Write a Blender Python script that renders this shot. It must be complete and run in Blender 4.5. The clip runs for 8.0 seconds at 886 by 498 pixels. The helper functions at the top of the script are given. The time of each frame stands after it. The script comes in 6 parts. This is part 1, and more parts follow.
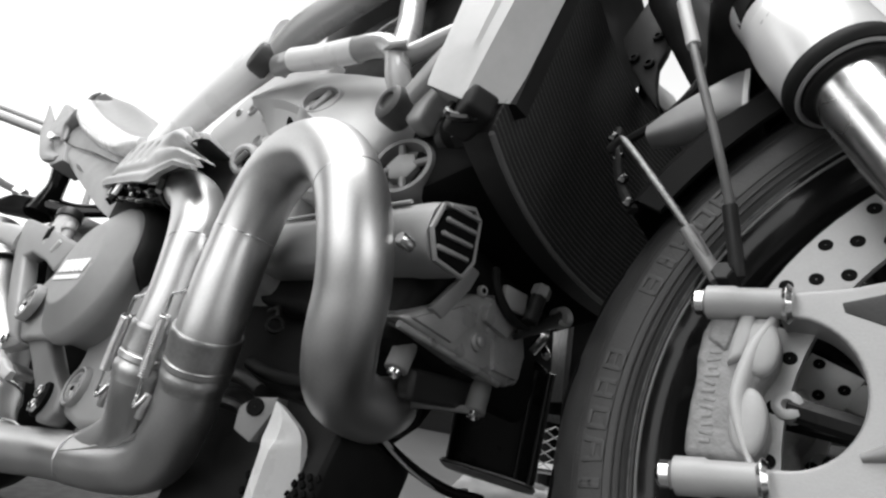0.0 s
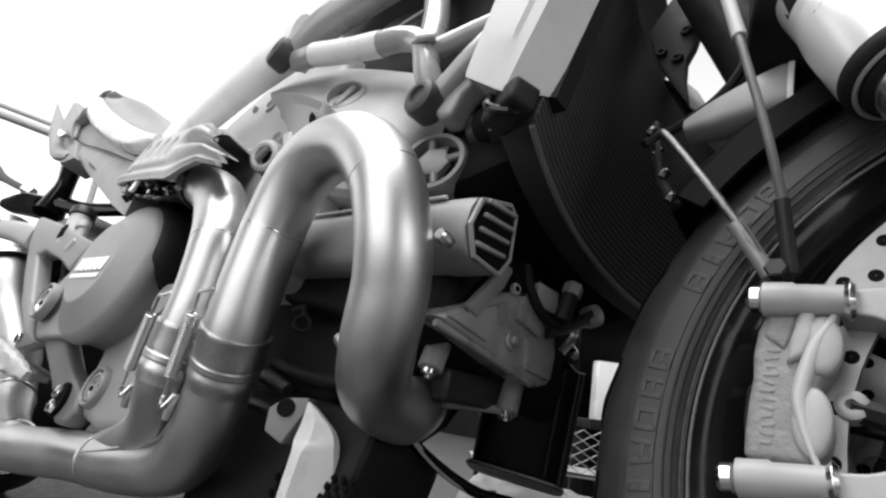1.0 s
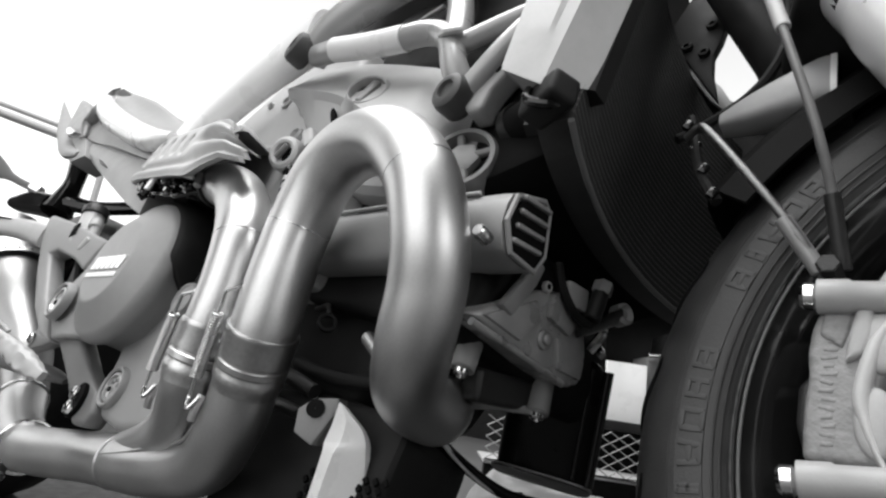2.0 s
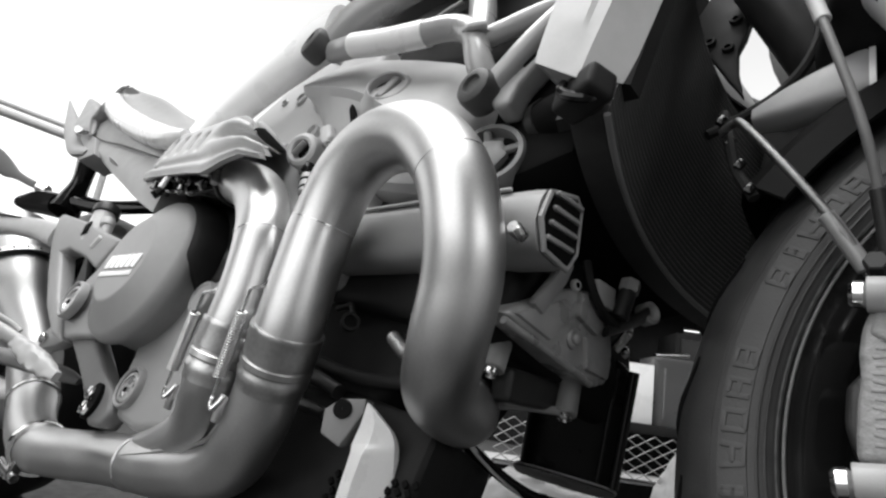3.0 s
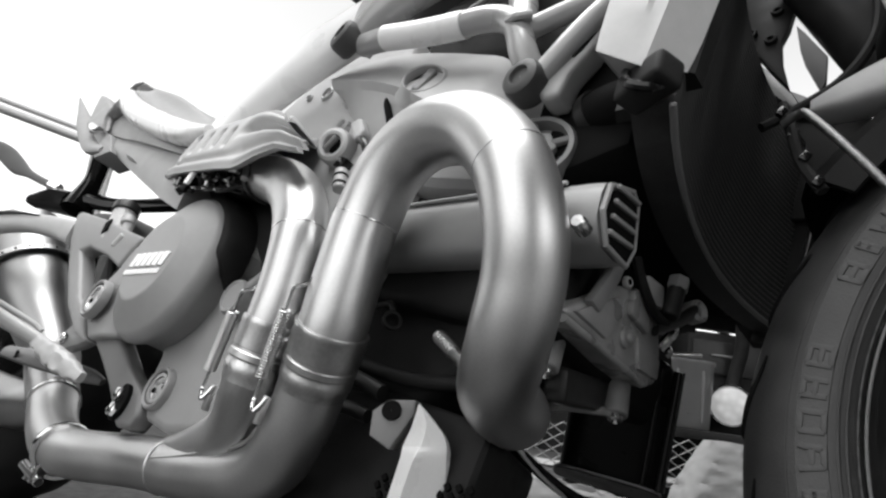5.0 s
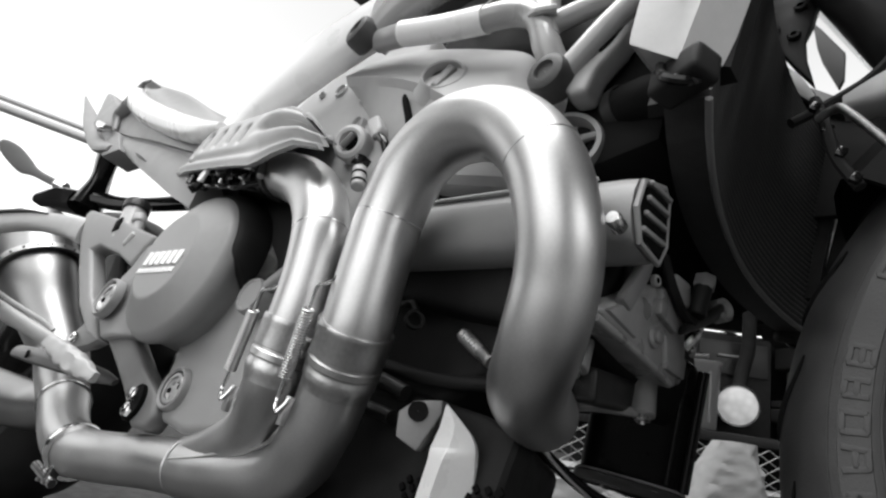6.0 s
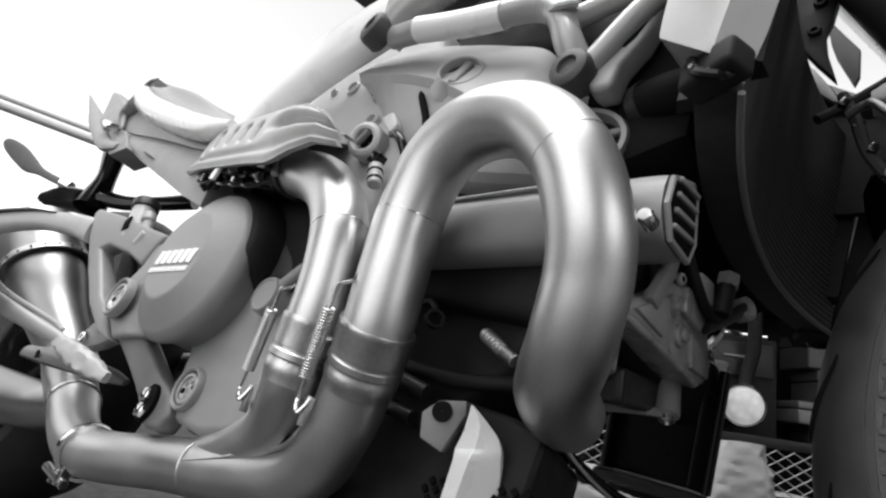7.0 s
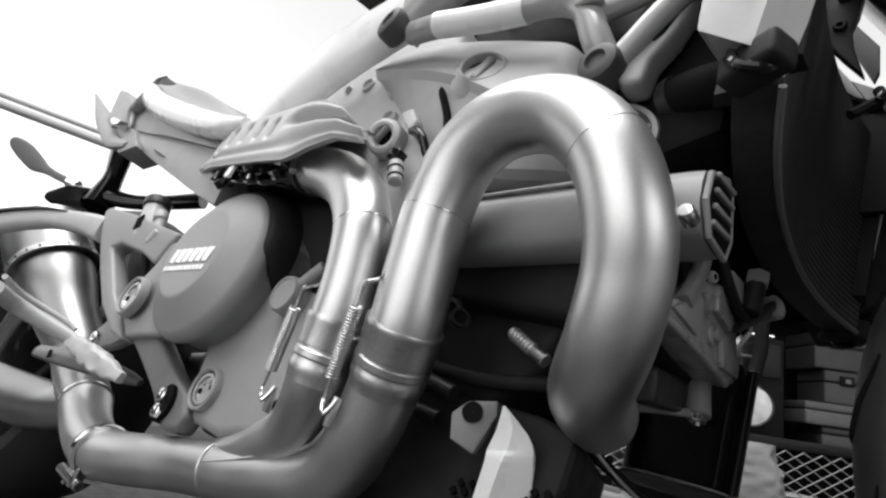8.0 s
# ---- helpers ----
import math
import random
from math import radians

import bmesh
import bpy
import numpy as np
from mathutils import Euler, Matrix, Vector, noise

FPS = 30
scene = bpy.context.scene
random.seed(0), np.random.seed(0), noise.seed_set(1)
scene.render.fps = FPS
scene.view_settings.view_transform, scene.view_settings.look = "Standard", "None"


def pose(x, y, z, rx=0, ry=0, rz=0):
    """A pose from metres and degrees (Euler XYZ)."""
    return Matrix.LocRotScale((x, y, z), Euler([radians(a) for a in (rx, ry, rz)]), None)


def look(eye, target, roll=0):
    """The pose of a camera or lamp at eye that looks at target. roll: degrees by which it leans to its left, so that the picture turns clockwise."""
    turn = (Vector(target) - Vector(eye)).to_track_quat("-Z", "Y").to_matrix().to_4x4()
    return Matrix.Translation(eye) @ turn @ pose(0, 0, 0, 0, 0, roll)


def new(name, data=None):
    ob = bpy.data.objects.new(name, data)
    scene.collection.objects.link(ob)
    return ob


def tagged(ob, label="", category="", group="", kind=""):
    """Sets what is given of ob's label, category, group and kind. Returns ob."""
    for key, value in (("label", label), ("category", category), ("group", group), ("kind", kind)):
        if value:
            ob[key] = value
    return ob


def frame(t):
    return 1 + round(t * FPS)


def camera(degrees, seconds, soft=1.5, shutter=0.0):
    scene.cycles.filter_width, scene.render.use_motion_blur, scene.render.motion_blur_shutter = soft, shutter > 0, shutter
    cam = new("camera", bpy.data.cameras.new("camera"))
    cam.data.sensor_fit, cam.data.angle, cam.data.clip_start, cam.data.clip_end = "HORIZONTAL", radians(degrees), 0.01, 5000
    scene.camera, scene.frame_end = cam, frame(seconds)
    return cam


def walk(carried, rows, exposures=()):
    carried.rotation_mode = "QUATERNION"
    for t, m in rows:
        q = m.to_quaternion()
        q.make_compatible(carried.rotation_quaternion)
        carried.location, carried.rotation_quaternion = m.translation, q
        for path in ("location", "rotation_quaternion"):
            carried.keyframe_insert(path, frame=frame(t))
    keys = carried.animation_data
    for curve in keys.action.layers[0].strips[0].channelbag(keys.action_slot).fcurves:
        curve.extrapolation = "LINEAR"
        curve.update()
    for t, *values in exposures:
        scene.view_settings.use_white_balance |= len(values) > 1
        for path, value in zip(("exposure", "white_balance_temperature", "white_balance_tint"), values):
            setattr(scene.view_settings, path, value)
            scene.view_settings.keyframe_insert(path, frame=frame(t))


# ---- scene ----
# camera: a slider shot, low beside the motorcycle, drifting towards its rear
cam = camera(73.6, 8.0, soft=2.4)
# t, x, y, z, rx, ry, rz
ROWS = [
    (0.0, -0.0926, -0.3406, 0.3087, 104.296, -8.291, 39.604),
    (0.5, -0.1047, -0.3443, 0.3071, 104.305, -8.272, 39.609),
    (1.0, -0.1200, -0.3492, 0.3051, 104.297, -8.248, 39.595),
    (1.5, -0.1330, -0.3533, 0.3035, 104.287, -8.197, 39.597),
    (3.0, -0.1673, -0.3644, 0.2995, 104.253, -8.124, 39.553),
    (3.5, -0.1764, -0.3673, 0.2984, 104.256, -8.099, 39.539),
    (4.0, -0.1861, -0.3705, 0.2973, 104.248, -8.075, 39.524),
    (4.5, -0.1951, -0.3735, 0.2962, 104.248, -8.043, 39.522),
    (6.0, -0.2250, -0.3828, 0.2929, 104.213, -8.014, 39.488),
    (6.5, -0.2326, -0.3853, 0.2919, 104.205, -8.000, 39.471),
    (7.0, -0.2422, -0.3883, 0.2907, 104.218, -7.975, 39.456),
    (7.5, -0.2505, -0.3910, 0.2898, 104.208, -7.944, 39.454),
    (8.0, -0.2630, -0.3949, 0.2883, 104.200, -7.929, 39.437),
]
walk(cam, [(t, pose(*r)) for t, *r in ROWS], [(0.0, 1.13), (4.0, 1.05), (8.0, 1.01)])

# ---- light ----
world = bpy.data.worlds.new("sky")
scene.world = world
world.use_nodes = True
wn = world.node_tree.nodes
wl = world.node_tree.links
sky = wn.new("ShaderNodeTexSky")
sky.sky_type, sky.sun_disc = 'NISHITA', False
sky.sun_elevation, sky.sun_rotation = radians(50), radians(200)
grey = wn.new("ShaderNodeHueSaturation")
grey.inputs["Saturation"].default_value = 0.0
wl.new(sky.outputs[0], grey.inputs["Color"])
wl.new(grey.outputs[0], wn["Background"].inputs[0])
wn["Background"].inputs[1].default_value = 0.15


def area_light(name, at, aim, w, h, power):
    """A rectangular area lamp that stands in for light from out of view."""
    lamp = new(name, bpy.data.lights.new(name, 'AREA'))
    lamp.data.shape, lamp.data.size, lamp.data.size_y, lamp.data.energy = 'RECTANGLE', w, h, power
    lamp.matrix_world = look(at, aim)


# Overhead light of an unseen source; the ceiling above it has no opening.
area_light("overhead_light", (-1.3, -0.9, 4.85), (-1.3, -0.9, 0.0), 4.4, 3.0, 185)
area_light("end_window_daylight", (4.10, -0.9, 1.75), (0.0, -0.9, 0.6), 2.6, 2.1, 18)

# ---- materials (a black-and-white film: neutral greys throughout) ----
MATS = {}


def mat(name, base, rough=0.5, metal=0.0, var=0.15, scale=30.0, bump=0.05, fine=400.0, coat=0.0, spec=0.5):
    """Principled grey with blotches at one scale, grain at another, uneven gloss and a fine relief."""
    if name in MATS:
        return MATS[name]
    m = bpy.data.materials.new(name)
    m.use_nodes = True
    n, l = m.node_tree.nodes, m.node_tree.links
    b = n["Principled BSDF"]
    co = n.new("ShaderNodeTexCoord")
    mp = n.new("ShaderNodeMapping")
    l.new(co.outputs["Object"], mp.inputs[0])
    big = n.new("ShaderNodeTexNoise")
    big.inputs["Scale"].default_value, big.inputs["Detail"].default_value = scale, 4
    small = n.new("ShaderNodeTexNoise")
    small.inputs["Scale"].default_value, small.inputs["Detail"].default_value = fine, 2
    l.new(mp.outputs[0], big.inputs["Vector"])
    l.new(mp.outputs[0], small.inputs["Vector"])
    mix = n.new("ShaderNodeMath")
    mix.operation = 'MULTIPLY_ADD'
    l.new(small.outputs["Fac"], mix.inputs[0])
    mix.inputs[1].default_value = 0.4
    l.new(big.outputs["Fac"], mix.inputs[2])
    rng = n.new("ShaderNodeMapRange")
    rng.inputs["From Min"].default_value, rng.inputs["From Max"].default_value = 0.4, 1.0
    rng.inputs["To Min"].default_value, rng.inputs["To Max"].default_value = base * (1 - var), min(1.0, base * (1 + var))
    l.new(mix.outputs[0], rng.inputs[0])
    l.new(rng.outputs[0], b.inputs["Base Color"])
    rr = n.new("ShaderNodeMapRange")
    rr.inputs["From Min"].default_value, rr.inputs["From Max"].default_value = 0.3, 0.7
    rr.inputs["To Min"].default_value, rr.inputs["To Max"].default_value = max(0.03, rough - 0.08), min(1.0, rough + 0.08)
    l.new(big.outputs["Fac"], rr.inputs[0])
    l.new(rr.outputs[0], b.inputs["Roughness"])
    b.inputs["Metallic"].default_value = metal
    b.inputs["Specular IOR Level"].default_value = spec
    b.inputs["Coat Weight"].default_value = coat
    b.inputs["Coat Roughness"].default_value = 0.15
    if bump:
        bp = n.new("ShaderNodeBump")
        bp.inputs["Strength"].default_value, bp.inputs["Distance"].default_value = bump, 0.001
        l.new(small.outputs["Fac"], bp.inputs["Height"])
        l.new(bp.outputs[0], b.inputs["Normal"])
    MATS[name] = m
    return m


def glow(name, strength):
    m = bpy.data.materials.new(name)
    m.use_nodes = True
    b = m.node_tree.nodes["Principled BSDF"]
    b.inputs["Base Color"].default_value = (0.30, 0.30, 0.30, 1)
    n, l = m.node_tree.nodes, m.node_tree.links
    co, vo, rp = n.new("ShaderNodeTexCoord"), n.new("ShaderNodeTexVoronoi"), n.new("ShaderNodeMapRange")
    vo.inputs["Scale"].default_value = 38
    rp.inputs["From Max"].default_value = 0.7
    rp.inputs["To Min"].default_value, rp.inputs["To Max"].default_value = 1.0, 0.55
    l.new(co.outputs["Object"], vo.inputs["Vector"])
    l.new(vo.outputs["Distance"], rp.inputs[0])
    l.new(rp.outputs[0], b.inputs["Emission Color"])
    b.inputs["Emission Strength"].default_value = strength
    return m


STEEL = mat("brushed_steel", 0.56, 0.40, 1.0, 0.12, 14, 0.03, 500)
SILENCER = mat("silencer_steel", 0.32, 0.36, 1.0, 0.15, 12, 0.03, 500)
STEEL_DARK = mat("heat_tinted_steel", 0.50, 0.38, 1.0, 0.28, 26, 0.05, 300)
CHROME = mat("bright_steel", 0.80, 0.14, 1.0, 0.05, 30, 0.0)
CAST = mat("cast_grey_paint", 0.25, 0.48, 0.0, 0.08, 60, 0.12, 900)
CAST_LIGHT = mat("cast_light_paint", 0.42, 0.45, 0.0, 0.08, 60, 0.10, 900)
CAST_SOFT = mat("cast_soft_paint", 0.32, 0.45, 0.0, 0.08, 60, 0.10, 900)
BRAID = mat("braided_steel", 0.22, 0.42, 1.0, 0.3, 200, 0.4, 1500)
CAST_DARK = mat("cast_dark_metal", 0.018, 0.40, 0.0, 0.25, 40, 0.2, 600, spec=0.3)
ALLOY = mat("satin_alloy", 0.27, 0.38, 0.25, 0.10, 50, 0.10, 800)
FRAME = mat("frame_paint", 0.29, 0.32, 0.0, 0.06, 30, 0.03, 600, coat=0.5)
BLACK = mat("black_plastic", 0.015, 0.55, 0.0, 0.3, 50, 0.15, 900, spec=0.10)
BLACK_GLOSS = mat("black_gloss", 0.006, 0.16, 0.0, 0.3, 30, 0.0, 600, coat=0.15, spec=0.3)
RUBBER = mat("tyre_rubber", 0.021, 0.50, 0.0, 0.35, 40, 0.25, 700, spec=0.45)
RUBBER_WORN = mat("rubber_raised", 0.036, 0.48, 0.0, 0.2, 60, 0.2, 700, spec=0.35)
# Near-black; on holes, slots and mouths it paints in their inner shade.
GROOVE = mat("groove_black", 0.006, 0.8, 0.0, 0.2, 60, 0.0, spec=0.05)
WHITE = mat("white_paint", 0.78, 0.30, 0.0, 0.05, 20, 0.02, 500, coat=0.4)
CANISTER = mat("canister_black", 0.006, 0.30, 0.0, 0.2, 30, 0.02, 600, spec=0.14)
CORE = mat("radiator_core", 0.034, 0.5, 0.0, 0.3, 60, 0.2, 800, spec=0.15)
DARKPAINT = mat("dark_paint", 0.016, 0.35, 0.0, 0.2, 30, 0.05, 600, spec=0.10)
FORK = mat("anodised_fork", 0.78, 0.34, 0.35, 0.05, 30, 0.02, 600, coat=0.3)
STANCHION = mat("hard_chrome", 0.88, 0.24, 1.0, 0.05, 30, 0.0)
CAST_MID = mat("cast_mid_paint", 0.13, 0.40, 0.0, 0.15, 50, 0.12, 900)
TUBES = mat("radiator_tubes", 0.080, 0.40, 0.0, 0.3, 60, 0.1, 800, spec=0.4)
CLEAR = mat("translucent_plastic", 0.36, 0.35, 0.0, 0.10, 20, 0.05, 300)
CLEAR.node_tree.nodes["Principled BSDF"].inputs["Transmission Weight"].default_value = 0.75
GLASS = mat("clear_plastic", 0.5, 0.2, 0.0, 0.15, 20, 0.05, 300)
PAPER = mat("crumpled_paper", 0.28, 0.8, 0.0, 0.15, 12, 0.3, 60)
CONCRETE = mat("concrete_floor", 0.10, 0.7, 0.0, 0.3, 3, 0.3, 120, spec=0.2)
CASE = mat("case_plastic", 0.085, 0.5, 0.0, 0.2, 20, 0.1, 500)
KNOB = mat("knob_rubber", 0.05, 0.5, 0.0, 0.25, 50, 0.15, 900, spec=0.3)
MUDGUARD = mat("mudguard_plastic", 0.010, 0.6, 0.0, 0.3, 40, 0.1, 800, spec=0.06)
CALIPER = mat("rough_cast_caliper", 0.20, 0.50, 0.0, 0.30, 90, 0.9, 260)
COVER = mat("worn_alloy_cover", 0.36, 0.30, 0.30, 0.35, 34, 0.5, 45)
SEATSKIN = mat("seat_skin", 0.26, 0.42, 0.0, 0.06, 40, 0.15, 700)

# ---- mesh helpers ----
def empty(name, m=None):
    ob = new(name)
    if m is not None:
        ob.matrix_world = m
    return ob


def part(name, bm, material, parent=None, label="", sharp=38):
    me = bpy.data.meshes.new(name)
    bm.normal_update()
    bm.to_mesh(me)
    bm.free()
    me.polygons.foreach_set("use_smooth", [True] * len(me.polygons))
    me.set_sharp_from_angle(angle=radians(sharp))
    me.materials.append(material)
    ob = new(name, me)
    if parent is not None:
        ob.parent = parent
    if label:
        tagged(ob, label)
    return ob


def spline(pts, per=8):
    """A Catmull-Rom line through the points."""
    p = [Vector(q) for q in pts]
    p = [2 * p[0] - p[1]] + p + [2 * p[-1] - p[-2]]
    out = []
    for i in range(1, len(p) - 2):
        a, b, c, d = p[i - 1:i + 3]
        for k in range(per):
            t = k / per
            out.append(0.5 * (2 * b + (c - a) * t + (2 * a - 5 * b + 4 * c - d) * t * t + (3 * b - a - 3 * c + d) * t ** 3))
    return out + [p[-2]]


def rings_to_bm(rings, closed=True, caps=True, bm=None, loop=False):
    bm = bm or bmesh.new()
    vs = [[bm.verts.new(v) for v in r] for r in rings]
    n = len(rings[0])
    pairs = list(zip(vs, vs[1:])) + ([(vs[-1], vs[0])] if loop else [])
    for a, b in pairs:
        for i in range(n if closed else n - 1):
            j = (i + 1) % n
            bm.faces.new((a[i], a[j], b[j], b[i]))
    if caps and closed and not loop:
        bm.faces.new(vs[0][::-1])
        bm.faces.new(vs[-1])
    return bm


def tube(pts, r, seg=16, per=8, caps=True, bm=None, flat=1.0):
    """A swept round tube. r: one radius, or one for each given point."""
    line = spline(pts, per) if per > 1 else [Vector(p) for p in pts]
    if isinstance(r, (int, float)):
        rad = [r] * len(line)
    else:
        rad = [v[0] for v in spline([(q, 0, 0) for q in r], per)] if per > 1 else list(r)
    t0 = (line[1] - line[0]).normalized()
    up = t0.orthogonal().normalized()
    rings = []
    for i, p in enumerate(line):
        t = (line[min(i + 1, len(line) - 1)] - line[max(i - 1, 0)]).normalized()
        up = (up - t * up.dot(t)).normalized()
        side = t.cross(up)
        rings.append([p + rad[i] * (math.cos(a) * up + flat * math.sin(a) * side) for a in (2 * math.pi * k / seg for k in range(seg))])
    return rings_to_bm(rings, True, caps, bm)


def basis(axis):
    axis = Vector(axis).normalized()
    u = axis.orthogonal().normalized()
    if abs(axis.y) > 0.9:
        u = Vector((1, 0, 0))
        u = (u - axis * u.dot(axis)).normalized()
    return axis, u, axis.cross(u)


def lathe(profile, centre, axis, seg=40, a0=0.0, a1=360.0, bm=None, caps=False, bump=None):
    """Turns (height along axis, radius) pairs round the axis through centre."""
    axis, u, v = basis(axis)
    c = Vector(centre)
    full = a1 - a0 >= 360
    n = seg if full else seg + 1
    rings = []
    for h, r in profile:
        rings.append([c + axis * h + r * (math.cos(a) * u + math.sin(a) * v) for a in (radians(a0 + (a1 - a0) * k / seg) for k in range(n))])
    return rings_to_bm(rings, full, caps, bm)


def rod(p0, p1, r, seg=16, bev=0.15, bm=None, r1=None):
    """A solid round bar with chamfered ends."""
    p0, p1 = Vector(p0), Vector(p1)
    h = (p1 - p0).length
    r1 = r if r1 is None else r1
    b = min(r, r1) * bev
    return lathe([(0, r - b), (b, r), (h - b, r1), (h, r1 - b)], p0, p1 - p0, seg, bm=bm, caps=True)


def prism(outline, y0, y1, bev=0.003, segs=2, bm=None, place=None):
    """A plate: an (x, z) outline pushed from y0 to y1, its edges rounded."""
    b = bmesh.new()
    lo = [b.verts.new((x, y0, z)) for x, z in outline]
    hi = [b.verts.new((x, y1, z)) for x, z in outline]
    n = len(outline)
    b.faces.new(lo)
    b.faces.new(hi[::-1])
    for i in range(n):
        j = (i + 1) % n
        b.faces.new((lo[j], lo[i], hi[i], hi[j]))
    bmesh.ops.recalc_face_normals(b, faces=b.faces)
    if bev:
        bmesh.ops.bevel(b, geom=b.edges[:], offset=bev, segments=segs, affect='EDGES', profile=0.6, clamp_overlap=True)
    if place is not None:
        b.transform(place)
    return merge(bm, b)


def merge(bm, b):
    if bm is None:
        return b
    me = bpy.data.meshes.new("scratch")
    b.to_mesh(me)
    b.free()
    bm.from_mesh(me)
    bpy.data.meshes.remove(me)
    return bm


def box(centre, size, rot=(0, 0, 0), bev=0.003, segs=2, bm=None):
    b = bmesh.new()
    bmesh.ops.create_cube(b, size=1.0)
    b.transform(Matrix.Diagonal((*size, 1)))
    if bev:
        bmesh.ops.bevel(b, geom=b.edges[:], offset=bev, segments=segs, affect='EDGES', profile=0.6, clamp_overlap=True)
    b.transform(pose(*centre, *rot))
    return merge(bm, b)


def loft(sections, per=5, closed=True, caps=True, bm=None):
    """A smooth skin through cross sections with the same number of points."""
    n = len(sections[0])
    tracks = [spline([s[i] for s in sections], per) for i in range(n)]
    return rings_to_bm([[tr[k] for tr in tracks] for k in range(len(tracks[0]))], closed, caps, bm)


def oval(c, rx, rz, n=16, axis='x', power=2.0, tilt=0.0):
    """A superellipse ring square to the x or z axis."""
    out = []
    for k in range(n):
        a = 2 * math.pi * k / n
        ca, sa = math.cos(a), math.sin(a)
        p = rx * math.copysign(abs(ca) ** (2 / power), ca)
        q = rz * math.copysign(abs(sa) ** (2 / power), sa)
        p, q = p * math.cos(tilt) - q * math.sin(tilt), p * math.sin(tilt) + q * math.cos(tilt)
        out.append(Vector((c[0], c[1] + p, c[2] + q)) if axis == 'x' else Vector((c[0] + p, c[1] + q, c[2])))
    return out


def bolt(name, p, axis, r, h, parent, material, label=""):
    """A domed round-head screw with a hexagon socket."""
    head = part(name, lathe([(0, r), (h * 0.6, r), (h, r * 0.8), (h, r * 0.52)], p, axis, 20), material, parent, label)
    part("socket", lathe([(h, r * 0.52), (h * 0.35, r * 0.52), (h * 0.35, 0.0003)], p, axis, 6), GROOVE if material is not CHROME else CAST_DARK, head)
    return head


def bolt_ring(name, p, axis, r, parent, material):
    """A deep capped bolt: a raised ring with a sunken bright screw."""
    ring = part(name, lathe([(-0.004, r), (0.003, r), (0.006, r * 0.95), (0.0065, r * 0.88), (0.005, r * 0.80), (-0.004, r * 0.78)], p, axis, 36), material, parent)
    part("ring_groove", lathe([(-0.003, r * 0.80), (-0.0028, r * 0.50)], p, axis, 28), GROOVE, ring)
    head = part("screw_head", lathe([(-0.004, r * 0.72), (0.003, r * 0.72), (0.0045, r * 0.68), (0.0045, r * 0.56), (0.002, r * 0.53), (0.0015, r * 0.30), (0.0025, 0.0004)], p, axis, 28), STEEL, ring, "bright steel screw cap")
    _, u, v = basis(Vector(axis))
    for k in range(6):
        a = math.pi * k / 3 + 0.3
        part("cap_lobe", lathe([(0.0015, r * 0.13), (0.0028, r * 0.12), (0.0030, 0.0003)], Vector(p) + r * 0.38 * (math.cos(a) * u + math.sin(a) * v), axis, 10), GROOVE if k % 3 == 0 else STEEL_DARK, head)
    return ring

# ---- the room's ground ----
def ground():
    g = part("ground", box((0, 0, -0.05), (60, 60, 0.1), bev=0), CONCRETE)
    tagged(g, "worn grey concrete workshop floor", "floor", kind="structure")
    # Dark sheet added under the motorcycle to cut light bounced off the floor.
    mat_ = part("dark_floor_sheet", box((-1.10, 0.30, 0.002), (3.6, 1.46, 0.004), bev=0.001), RUBBER)
    tagged(mat_, "dark sheet added under the motorcycle to cut floor bounce", "floor mat")


ground()

# ---- the motorcycle: x forwards from the front axle, y to its left, z up; it leans on its side stand ----
moto = empty("motorcycle", pose(0, 0, 0, -15, 0, 0))
tagged(moto, "naked sports motorcycle with bare steel exhaust headers leaning on its stand", "motorcycle")
OUT = Vector((0, -1, 0))
AXLE = Vector((0, 0, 0.305))


def on_wheel(phi, r, y):
    """A point on the front wheel: phi degrees above the rearmost point."""
    a = radians(phi)
    return AXLE + Vector((-r * math.cos(a), y, r * math.sin(a)))


